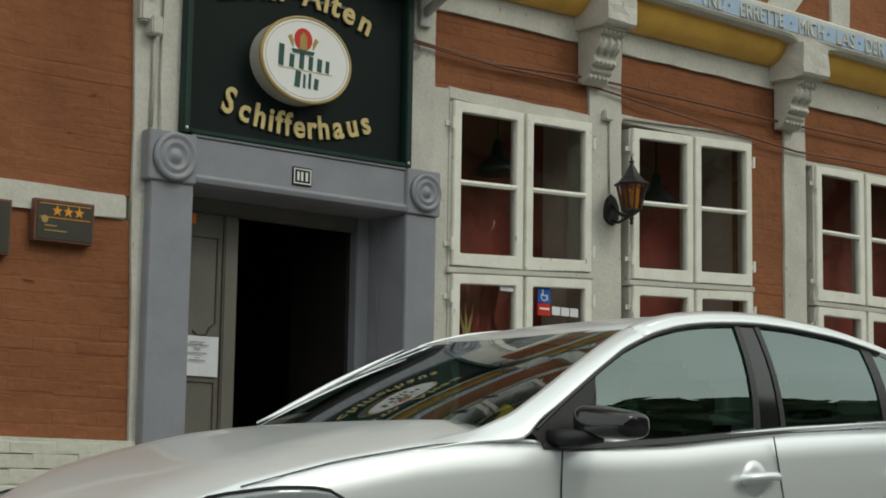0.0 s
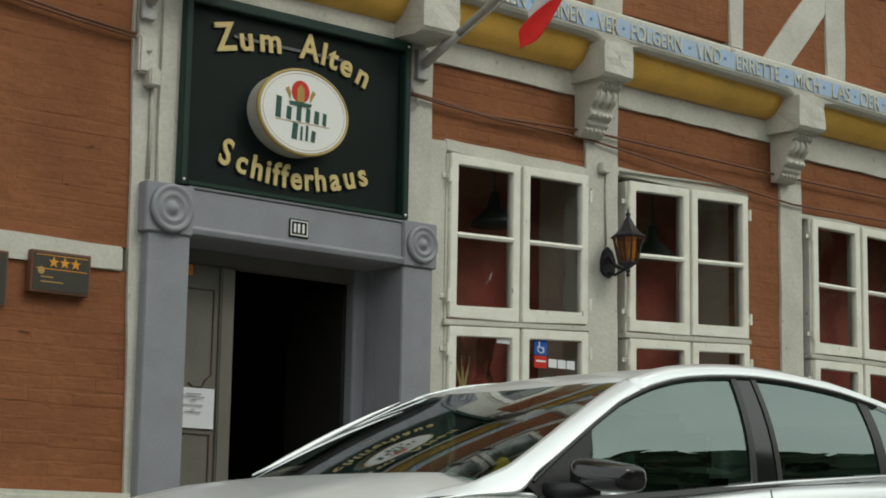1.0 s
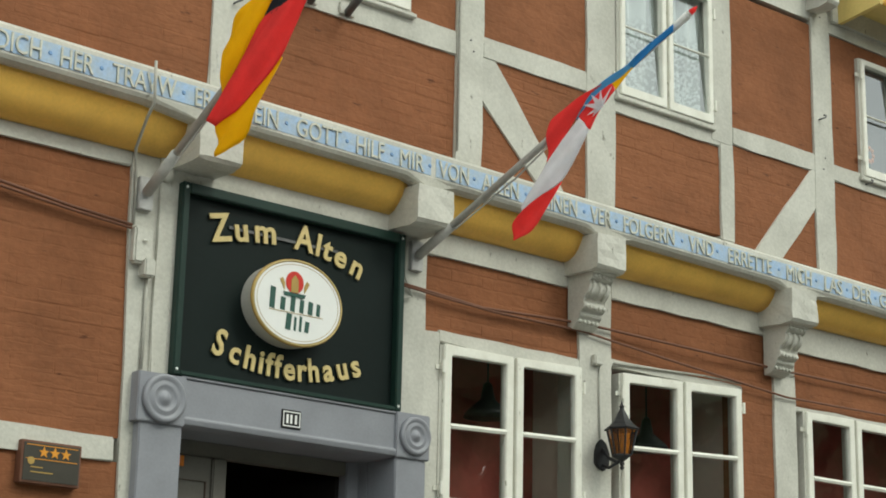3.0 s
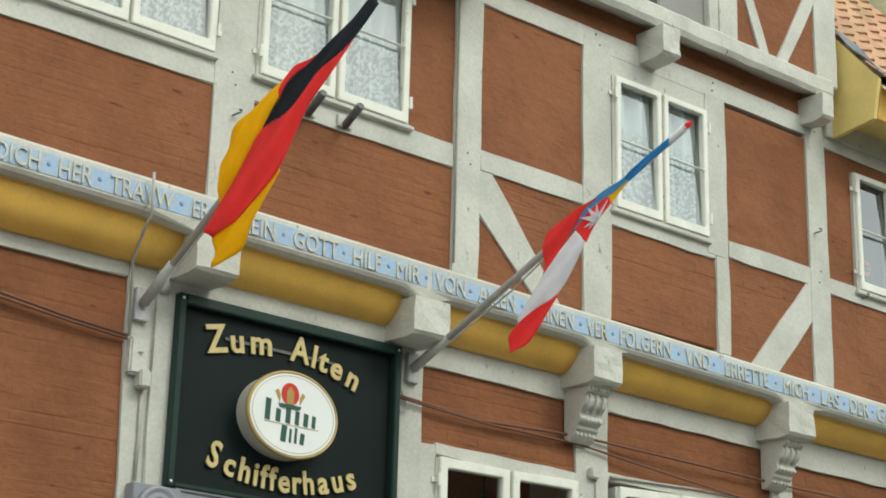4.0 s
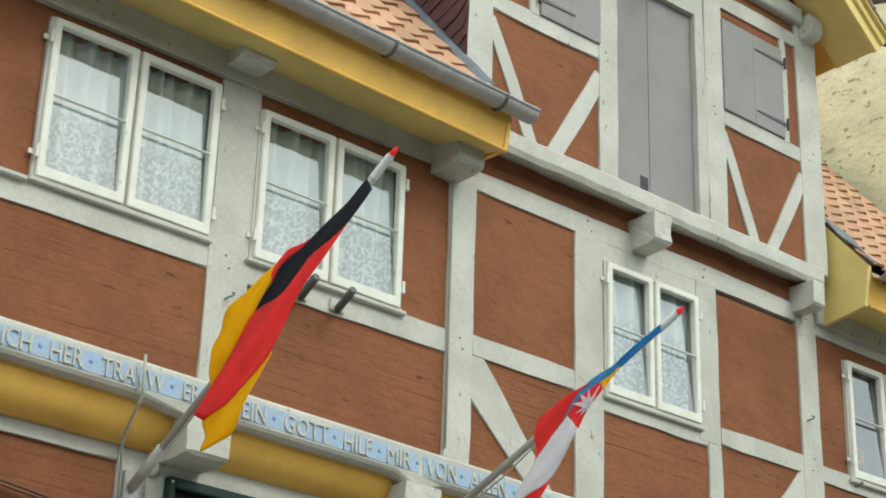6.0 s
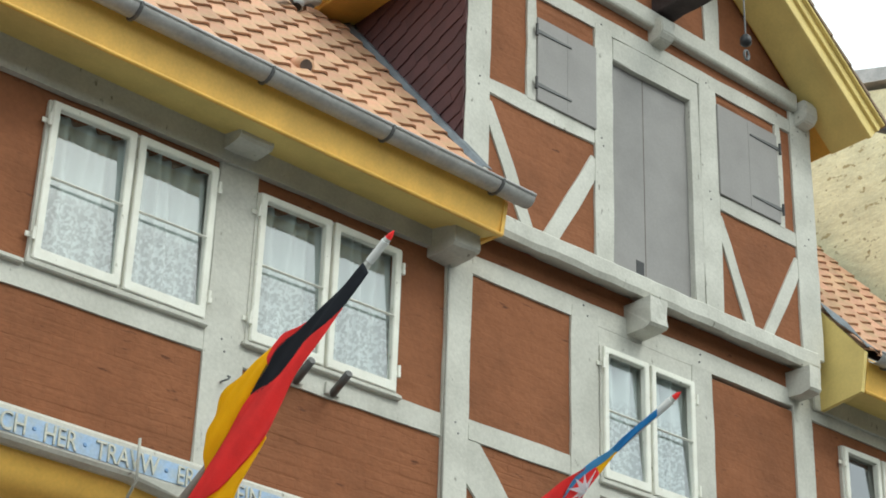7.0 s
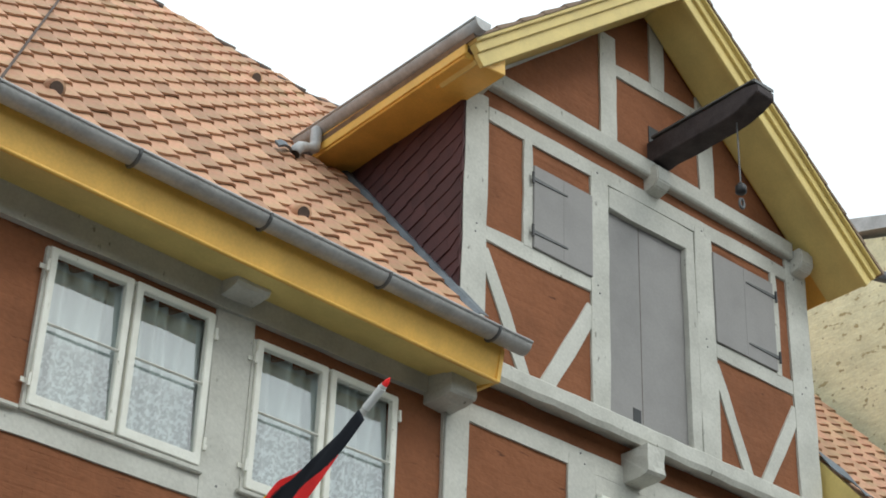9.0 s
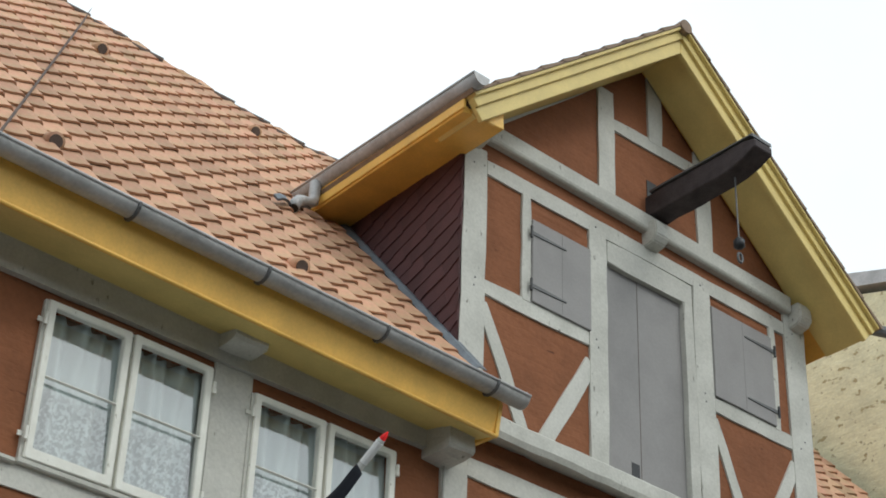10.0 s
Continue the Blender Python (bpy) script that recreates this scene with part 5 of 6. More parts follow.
part("print_line", box(7.945, 8.03, PY - 0.003, PY - 0.001, 2.178, 2.19), SIGNWHITE, st)
for x in (8.055, 8.135, 8.215):
    sticker("sticker", x, x + 0.072, 2.15, 2.205, PAPER, "small pale sticker on the pane", PY)
sticker("sticker", 7.61, 7.72, 2.27, 2.318, PAPER, "small grey sticker in the pane's corner", PY)

# ---- flags on slanting poles ----
def flag(name, base, tip, label):
    f = thing(name, base, label, "flag", "flags on the facade")
    a, b = Vector(base), Vector(tip)
    h = Vector((b.x - a.x, b.y - a.y, 0)).normalized()
    n = Vector((-h.y, h.x, 0))
    if n.x > 0:
        n = -n
    pole = part("pole", tube([a, b], [0.024, 0.019], 12), POLE, f, "grey painted flag pole", smooth=True)
    d = (b - a).normalized()
    part("pole_cap", tube([b - d * 0.16, b - d * 0.02], 0.023, 10), SIGNWHITE, f, "white pole end")
    part("finial", tube([b - d * 0.03, b, b + d * 0.025, b + d * 0.05], [0.013, 0.018, 0.014, 0.003], 10), CLOTH["red"], f, "red pointed finial", smooth=True)
    part("wall_bracket", box(a.x - 0.04, a.x + 0.05, -0.045, 0.0, a.z - 0.09, a.z + 0.10), ZINC, f, bevel=0.004)
    part("socket", tube([a + d * 0.01, a + d * 0.32], 0.031, 12), POLE, f, smooth=True)
    part("rope", tube([a + d * 0.35 + Vector((0, 0, -0.04)), a + d * 0.9 + Vector((0, 0, -0.06)), a + d * 1.3 + Vector((0, 0, -0.03))], 0.006, 5), POLE, f)

    def curve(pts, t):
        k = t * (len(pts) - 1)
        i = min(int(k), len(pts) - 2)
        p0, p1, p2, p3 = (pts[max(0, min(len(pts) - 1, j))] for j in (i - 1, i, i + 1, i + 2))
        s = k - i
        return [0.5 * (2 * q1 + (q2 - q0) * s + (2 * q0 - 5 * q1 + 4 * q2 - q3) * s * s + (3 * q1 - q0 - 3 * q2 + q3) * s ** 3) for q0, q1, q2, q3 in zip(p0, p1, p2, p3)]

    def off(s, z):
        """Folds run along the hanging cloth."""
        q = z - 0.78 * s
        return n * (0.042 + 0.013 * math.sin(24 * q + 1.5 * s) + 0.006 * math.sin(47 * q - 3 * s) + 0.004 * math.sin(9 * s))

    def at(s, z, lift=0.0):
        return a + h * s + Vector((0, 0, z)) + off(s, z) + n * lift

    def cloth(colour, left, right, lift=0.0):
        """One coloured stripe between two edge curves."""
        def fn(u, v):
            (s0, z0), (s1, z1) = curve(left, u), curve(right, u)
            return tuple(at(s0 + (s1 - s0) * v, z0 + (z1 - z0) * v, lift))
        return part("cloth", sheet(fn, 28, 10, 0.003), CLOTH[colour], f, colour.replace("_", " ") + " part of the gathered cloth", smooth=True)

    return f, cloth, at


_, cloth, _ = flag("flag", (4.997, -0.05, 3.933), (5.121, -2.1, 5.283), "black, red and gold flag furled along its slanting pole")
cloth("black", [(1.92, 1.24), (1.71, 1.15), (1.49, 1.04), (1.31, 0.975), (1.20, 0.89), (1.06, 0.757)], [(1.97, 1.165), (1.78, 1.03), (1.61, 0.955), (1.40, 0.875), (1.25, 0.79), (1.06, 0.750)])
cloth("red", [(1.49, 1.042), (1.29, 1.013), (1.21, 0.98), (1.196, 0.88)], [(1.49, 1.038), (1.35, 0.988), (1.26, 0.94), (1.198, 0.878)])
cloth("red", [(1.78, 1.03), (1.61, 0.955), (1.40, 0.875), (1.25, 0.79), (1.06, 0.753), (0.83, 0.535), (0.69, 0.41), (0.60, 0.276)],
      [(1.78, 1.026), (1.62, 0.90), (1.46, 0.79), (1.37, 0.705), (1.30, 0.61), (1.20, 0.475), (1.0, 0.34), (0.68, 0.225)])
cloth("gold", [(1.20, 0.985), (0.96, 0.90), (0.79, 0.81), (0.715, 0.61), (0.69, 0.42)], [(1.196, 0.878), (1.06, 0.756), (0.96, 0.66), (0.83, 0.535), (0.715, 0.428)])
cloth("gold", [(1.20, 0.49), (1.09, 0.45), (1.0, 0.38), (0.86, 0.32), (0.66, 0.26)], [(1.21, 0.475), (1.12, 0.34), (1.03, 0.235), (0.91, 0.095), (0.69, 0.05)], -0.007)
f2, cloth, on_flag = flag("flag", (6.948, -0.05, 3.941), (7.234, -2.1, 5.027), "blue, white and red flag with leaf emblem, furled")
cloth("blue", [(1.98, 1.023), (1.84, 0.981), (1.70, 0.90), (1.655, 0.857)], [(1.98, 0.981), (1.86, 0.92), (1.74, 0.855), (1.69, 0.833)])
cloth("light_blue", [(1.70, 0.90), (1.62, 0.85), (1.475, 0.80), (1.37, 0.73), (1.267, 0.612)], [(1.69, 0.846), (1.60, 0.802), (1.537, 0.773), (1.413, 0.71), (1.30, 0.625)])
cloth("gold", [(1.68, 0.845), (1.61, 0.803), (1.537, 0.773)], [(1.69, 0.835), (1.64, 0.79), (1.577, 0.718)])
cloth("red", [(1.537, 0.773), (1.40, 0.712), (1.29, 0.628)], [(1.575, 0.715), (1.485, 0.63), (1.398, 0.515)], 0.004)
cloth("red", [(1.467, 0.79), (1.266, 0.718), (1.096, 0.648), (1.067, 0.53), (1.06, 0.392)], [(1.467, 0.776), (1.37, 0.73), (1.246, 0.60), (1.14, 0.48), (1.062, 0.39)])
cloth("white", [(1.296, 0.623), (1.119, 0.467), (1.035, 0.343), (0.95, 0.237), (0.88, 0.145)], [(1.392, 0.522), (1.288, 0.398), (1.155, 0.258), (1.01, 0.19), (0.885, 0.12)])
cloth("red", [(1.155, 0.258), (1.01, 0.19), (0.887, 0.12), (0.81, 0.053), (0.80, -0.04)], [(1.16, 0.252), (1.08, 0.127), (1.0, 0.022), (0.93, -0.029), (0.83, -0.045)])
# the white nettle-leaf emblem: a fan of points
for k in range(6):
    a0 = radians(62 + 33 * k)
    c, long = (1.478, 0.640), (0.14, 0.115, 0.13, 0.15, 0.115, 0.08)[k]
    m0 = (-0.026 * math.sin(a0), 0.026 * math.cos(a0))
    bmE = bmesh.new()
    edge = [(c[0] + m0[0], c[1] + m0[1]), (c[0] + long * math.cos(a0), c[1] + long * math.sin(a0) * 0.9), (c[0] - m0[0], c[1] - m0[1])]
    low, top = ([bmE.verts.new(on_flag(p, q, lift)) for p, q in edge] for lift in (0.009, 0.014))
    bmE.faces.new(low)
    bmE.faces.new(top[::-1])
    for i in range(3):
        bmE.faces.new((low[i], low[(i + 1) % 3], top[(i + 1) % 3], top[i]))
    part("emblem_point", bmE, CLOTH["white"], f2)

SOCKETS = (5.915, 6.195)
# ---- sockets, hooks, cables and small fittings ----
for x in SOCKETS:
    pg = thing("flag_socket", (x, -0.25, 5.30), "short grey pipe socket below the upstairs window", "bracket", "flag sockets")
    part("plate", box(x - 0.06, x + 0.05, -0.25, -0.232, 5.28, 5.36), TIMBER, pg, bevel=0.004)
    part("pipe", tube([(x, -0.24, 5.295), (x - 0.05, -0.46, 5.345)], 0.026, 12), ZINCDARK, pg, smooth=True)
    part("pipe_mouth", tube([(x - 0.0502, -0.461, 5.3452), (x - 0.0508, -0.464, 5.3458)], 0.02, 10), BLACK, pg)
for x, z in ((5.385, 5.13), (10.70, 5.70), (11.25, 5.30)):
    hk = part("wall_hook", tube([(x, -0.23, z), (x, -0.27, z), (x + 0.02, -0.285, z + 0.01), (x + 0.035, -0.28, z + 0.03), (x + 0.03, -0.26, z + 0.04)], 0.006, 6), ZINCDARK)
    tagged(hk, "small iron hook in the post", "hook", "hooks")


def wire(name, pts, r, material, label):
    return tagged(part(name, tube(pts, r, 6), material, smooth=True), label, "cable")


wire("cable", [(2.0, -0.03, 4.06), (3.2, -0.03, 3.92), (4.13, -0.03, 3.825), (4.55, -0.03, 3.775), (4.93, -0.03, 3.745)], 0.009, CABLE, "brown cable sagging along the brick panel")
wire("cable", [(2.0, -0.03, 4.04), (3.2, -0.03, 3.90), (4.13, -0.03, 3.80), (4.55, -0.03, 3.755), (4.93, -0.03, 3.725)], 0.008, CABLE, "brown cable sagging along the brick panel")
wire("cable", [(6.84, -0.04, 3.75), (7.1, -0.04, 3.735), (7.5, -0.03, 3.71), (7.9, -0.03, 3.73), (8.4, -0.03, 3.755), (9.4, -0.05, 3.74), (10.47, -0.03, 3.735), (11.7, -0.03, 3.74), (13, -0.03, 3.75)], 0.009, CABLE, "brown cable crossing the brick panels")
wire("cable", [(6.84, -0.04, 3.74), (7.15, -0.04, 3.72), (7.6, -0.03, 3.70), (8.4, -0.03, 3.70), (9.2, -0.04, 3.63), (10.47, -0.03, 3.54), (11.7, -0.03, 3.56), (13, -0.03, 3.60)], 0.008, CABLE, "brown cable crossing the brick panels")
wire("cable", [(8.70, -0.015, 3.53), (9.2, -0.015, 3.555), (9.6, -0.015, 3.575), (10.0, -0.015, 3.575)], 0.008, GREYCABLE, "painted cable above the window")
wire("cable", [(8.565, -0.015, 3.52), (8.562, -0.015, 3.3), (8.566, -0.015, 3.0)], 0.007, GREYCABLE, "painted cable down to the lantern")
wire("cable", [(4.838, -0.335, 4.60), (4.845, -0.335, 4.36), (4.86, -0.24, 4.30), (4.90, -0.07, 4.17), (4.94, -0.02, 4.05), (4.945, -0.02, 3.75)], 0.009, GREYCABLE, "grey cable hanging over the inscribed beam")
wire("cable", [(5.05, -0.02, 3.50), (5.055, -0.02, 3.2), (5.05, -0.02, 2.95)], 0.010, GREYCABLE, "painted cable down the post")
wire("cable", [(7.09, -0.25, 6.70), (7.085, -0.25, 6.3), (7.09, -0.245, 5.6), (7.085, -0.245, 4.62)], 0.009, GREYCABLE, "painted cable down the upper post")
wire("cable", [(6.88, -0.015, 4.1), (6.875, -0.02, 3.8), (6.90, -0.03, 3.74), (6.93, -0.03, 3.68), (6.86, -0.03, 3.66), (6.85, -0.03, 3.74)], 0.007, GREYCABLE, "looped painted cable on the post")
jb = thing("junction_box", (5.0, -0.02, 3.6), "painted meter box with a small junction box", "box")
part("case", box(4.94, 5.06, -0.06, 0.0, 3.53, 3.74), TIMBER, jb, bevel=0.012)
part("small_case", box(5.0, 5.07, -0.085, 0.0, 3.46, 3.56), TIMBER, jb, bevel=0.008)
part("knob", tube([(4.99, -0.06, 3.66), (5.01, -0.08, 3.655)], 0.008, 6), TIMBER, jb)
jb2 = thing("junction_box", (8.53, -0.02, 3.5), "small painted junction box on the post", "box")
part("case", box(8.495, 8.575, -0.05, 0.0, 3.49, 3.56), TIMBER, jb2, bevel=0.008)
jb3 = thing("alarm_bell", (5.10, -0.03, 4.05), "small round painted alarm bell under the beam", "bell")
part("bell", lathe([(0.05, 0.0), (0.05, -0.02), (0.03, -0.035), (0.008, -0.04)], 20, (5.125, -0.03, 4.08), "y"), TIMBER, jb3, smooth=True)

# ---- neighbour: a tall flaking yellow gable with a low slate roof ----
nb = thing("neighbour_house", (15, 4, STREET), "tall neighbouring house with flaking yellow painted brick gable", "house")
part("gable_wall", prism([(0.0, STREET), (0.0, 10.72), (1.5, 11.2), (9.0, 11.2), (9.0, STREET)], 13.25, 13.6, "x"), YBRICK, nb)
part("front_wall", box(13.6, 24, 0.0, 0.3, STREET, 10.7), YBRICK, nb)
part("roof_edge", prism([(-0.25, 10.74), (1.5, 11.25), (9.1, 11.25), (9.1, 11.42), (1.4, 11.42), (-0.25, 10.86)], 13.2, 24, "x"), ZINC, nb, "grey metal roof edge")

# ---- things behind the panes ----
for x, y, z in ((7.90, 0.36, 3.10), (9.40, 0.36, 3.06)):
    lp = thing("pendant_lamp", (x, y, 4.05), "dark metal pendant lamp in the dim room", "lamp", "pendant lamps")
    part("shade", lathe([(0.16, z), (0.15, z + 0.03), (0.05, z + 0.12), (0.03, z + 0.22), (0.012, z + 0.24)], 18, (x, y, 0)), IRON, lp, smooth=True)
    part("cord", tube([(x, y, z + 0.22), (x, y, 4.06)], 0.006, 5), IRON, lp)
tw = thing("dried_twigs", (7.47, 0.16, 1.95), "bunch of dry straw-coloured twigs in the window", "plant")
for k in range(9):
    a = -0.5 + k * 0.13
    part("twig", tube([(7.47, 0.16, 1.90), (7.47 + 0.05 * a, 0.15, 2.02), (7.47 + 0.16 * a, 0.14 + 0.02 * (k % 3), 2.16 + 0.03 * (k % 2))], [0.007, 0.005, 0.002], 5), GOLD, tw)
part("jar", lathe([(0.04, 1.36), (0.05, 1.5), (0.05, 1.75), (0.03, 1.88), (0.035, 1.92)], 12, (7.47, 0.16, 0)), SHINGLE, tw, smooth=True)
drape = part("drape", sheet(lambda u, v: (7.22 + 0.56 * u, 0.20 + 0.03 * math.sin(30 * u + 4 * math.sin(5 * v)) + 0.02 * math.sin(17 * v + 8 * u), 1.36 + 1.0 * v), 60, 30, 0.003), ROOM, smooth=True)
tagged(drape, "crumpled dark red drape behind the lower window", "curtain")
orn = thing("window_ornament", (11.42, -0.11, 5.40), "small orange flower ornament behind the window", "ornament")
part("stem", tube([(11.42, -0.15, 5.36), (11.43, -0.15, 5.55)], 0.006, 5), LEAF, orn)
for k in range(8):
    a = 2 * math.pi * k / 8
    part("petal", lathe([(0.004, -0.012), (0.022, 0.0), (0.004, 0.012)], 8, (11.43 + 0.045 * math.cos(a), -0.15, 5.60 + 0.055 * math.sin(a)), "y"), ORANGE, orn, smooth=True)

# ---- the parked car: facing the low-x end, nose towards the door ----
car = thing("parked_car", (4.75, -3.36, STREET - 0.12), "silver-white small hatchback parked in front of the inn", "car")
YC = -3.36


def smooth_at(pts, x):
    """Straight interpolation through (x, value) pairs."""
    if x <= pts[0][0]:
        return pts[0][1]
    for (x0, v0), (x1, v1) in zip(pts, pts[1:]):
        if x <= x1:
            t = (x - x0) / (x1 - x0)
            return v0 + (v1 - v0) * t
    return pts[-1][1]


def soft(pts, x, r=0.06):
    return sum(smooth_at(pts, x + r * k / 3) for k in range(-3, 4)) / 7


HALF = [(2.74, 0.40), (2.80, 0.56), (2.92, 0.68), (3.15, 0.77), (3.5, 0.815), (4.0, 0.835), (4.6, 0.84), (5.6, 0.84), (6.2, 0.82), (6.55, 0.76), (6.72, 0.62)]
SHOULDER = [(2.74, 0.80), (2.85, 0.90), (3.05, 0.985), (3.35, 1.065), (3.7, 1.125), (4.0, 1.15), (4.3, 1.15), (4.7, 1.158), (5.3, 1.215), (6.0, 1.262), (6.5, 1.275), (6.72, 1.25)]
CENTRE = [(2.74, 0.84), (2.85, 0.95), (3.05, 1.045), (3.35, 1.125), (3.7, 1.205), (3.95, 1.232), (4.2, 1.225), (6.72, 1.26)]


def bonnet_z(x, t):
    zs, zc = soft(SHOULDER, x), soft(CENTRE, x)
    return zs + (zc - zs) * (1 - abs(t) ** 4.5) + 0.008 * math.exp(-((t - 0.70) / 0.08) ** 2)


def body_section(x):
    w, zs, zc = soft(HALF, x), soft(SHOULDER, x), soft(CENTRE, x)
    zb = STREET + 0.10
    pts = [(w * 0.92, zb), (w * 0.985, zb + 0.12), (w * 1.0, zb + 0.30), (w * 1.008, 0.82 if zs > 0.92 else zs - 0.12), (w * 1.0, zs - 0.10), (w * 0.985, zs - 0.035), (w * 0.955, zs)]
    if x < 4.02:
        for t in (0.95, 0.88, 0.8, 0.7, 0.5, 0.2):
            pts.append((w * 0.955 * t, bonnet_z(x, t)))
    else:
        for t in (0.96, 0.93, 0.9, 0.7, 0.5, 0.2):
            pts.append((w * 0.955 * t, zs - 0.02))
    return pts


bmC = bmesh.new()
ringsC = []
xs = [2.74, 2.76, 2.79, 2.83, 2.89, 2.97, 3.07, 3.19, 3.33, 3.48, 3.64, 3.80, 3.92, 4.0, 4.06, 4.2, 4.5, 4.8, 5.1, 5.4, 5.7, 6.0, 6.3, 6.5, 6.62, 6.69, 6.72]
for x in xs:
    pts = body_section(x)
    ring = [bmC.verts.new((x, YC - y, z)) for y, z in pts] + [bmC.verts.new((x, YC + y, z)) for y, z in pts[::-1]]
    ringsC.append(ring)
for a, b in zip(ringsC, ringsC[1:]):
    for k in range(len(a) - 1):
        bmC.faces.new((a[k], a[k + 1], b[k + 1], b[k]))
bmC.faces.new(ringsC[0])
bmC.faces.new(ringsC[-1][::-1])
body = part("body", bmC, CARPAINT, car, "silver-white painted body", smooth=True)

# upper body: the side leans in from the belt to the roof rail
BELT = [(3.98, 1.145), (4.25, 1.136), (4.42, 1.148), (4.83, 1.180), (5.25, 1.224), (5.42, 1.241), (6.05, 1.286), (6.5, 1.31)]
RAIL = [(3.84, 1.03), (4.02, 1.14), (4.11, 1.219), (4.261, 1.318), (4.473, 1.442), (4.651, 1.538), (4.826, 1.604), (4.997, 1.647), (5.164, 1.670), (5.33, 1.683), (5.464, 1.689), (5.663, 1.685), (5.929, 1.665), (6.123, 1.631), (6.5, 1.54)]


PILLAR_TOP = [(3.60, 1.106), (3.80, 1.154), (3.92, 1.178), (4.016, 1.215), (4.092, 1.242), (4.226, 1.312), (4.385, 1.399), (4.557, 1.488), (4.70, 1.556), (4.80, 1.596)]
PILLAR_LOW = [(3.60, 1.092), (3.80, 1.127), (3.90, 1.140), (4.00, 1.145), (4.08, 1.150), (4.115, 1.178), (4.15, 1.214), (4.261, 1.276), (4.473, 1.40), (4.651, 1.496), (4.80, 1.552)]


def side_y(z):
    t = max(0.0, min(1.0, (z - 1.15) / 0.55))
    return 0.805 - 0.125 * t - 0.095 * t * t


def side_pt(x, z, s, lift=0.0):
    return (x, YC + s * (side_y(z) + lift), z)


def roof_pt(x, t):
    """t from -1 to 1 across the roof."""
    zr = soft(RAIL, x, 0.05) - 0.006
    yr = side_y(zr)
    crown = 0.014 * min(1.0, max(0.0, (x - 4.4) / 0.5))
    return (x, YC + yr * t, zr + crown * (1 - abs(t) ** 2.4))


def screen_pt(u, v):
    """Windscreen: u across from the near to the far side, v from the scuttle up to the roof."""
    t = 2 * u - 1
    xb, zb = 3.80 + 0.22 * abs(t) ** 2.2, 1.205
    xt = 4.76 + 0.07 * abs(t) ** 2
    zt = roof_pt(xt, t)[2]
    x = xb + (xt - xb) * v
    z = zb + (zt - zb) * v + 0.018 * math.sin(math.pi * v)
    y = (0.745 + (0.60 - 0.745) * v) * t
    return (x, YC + y, z)


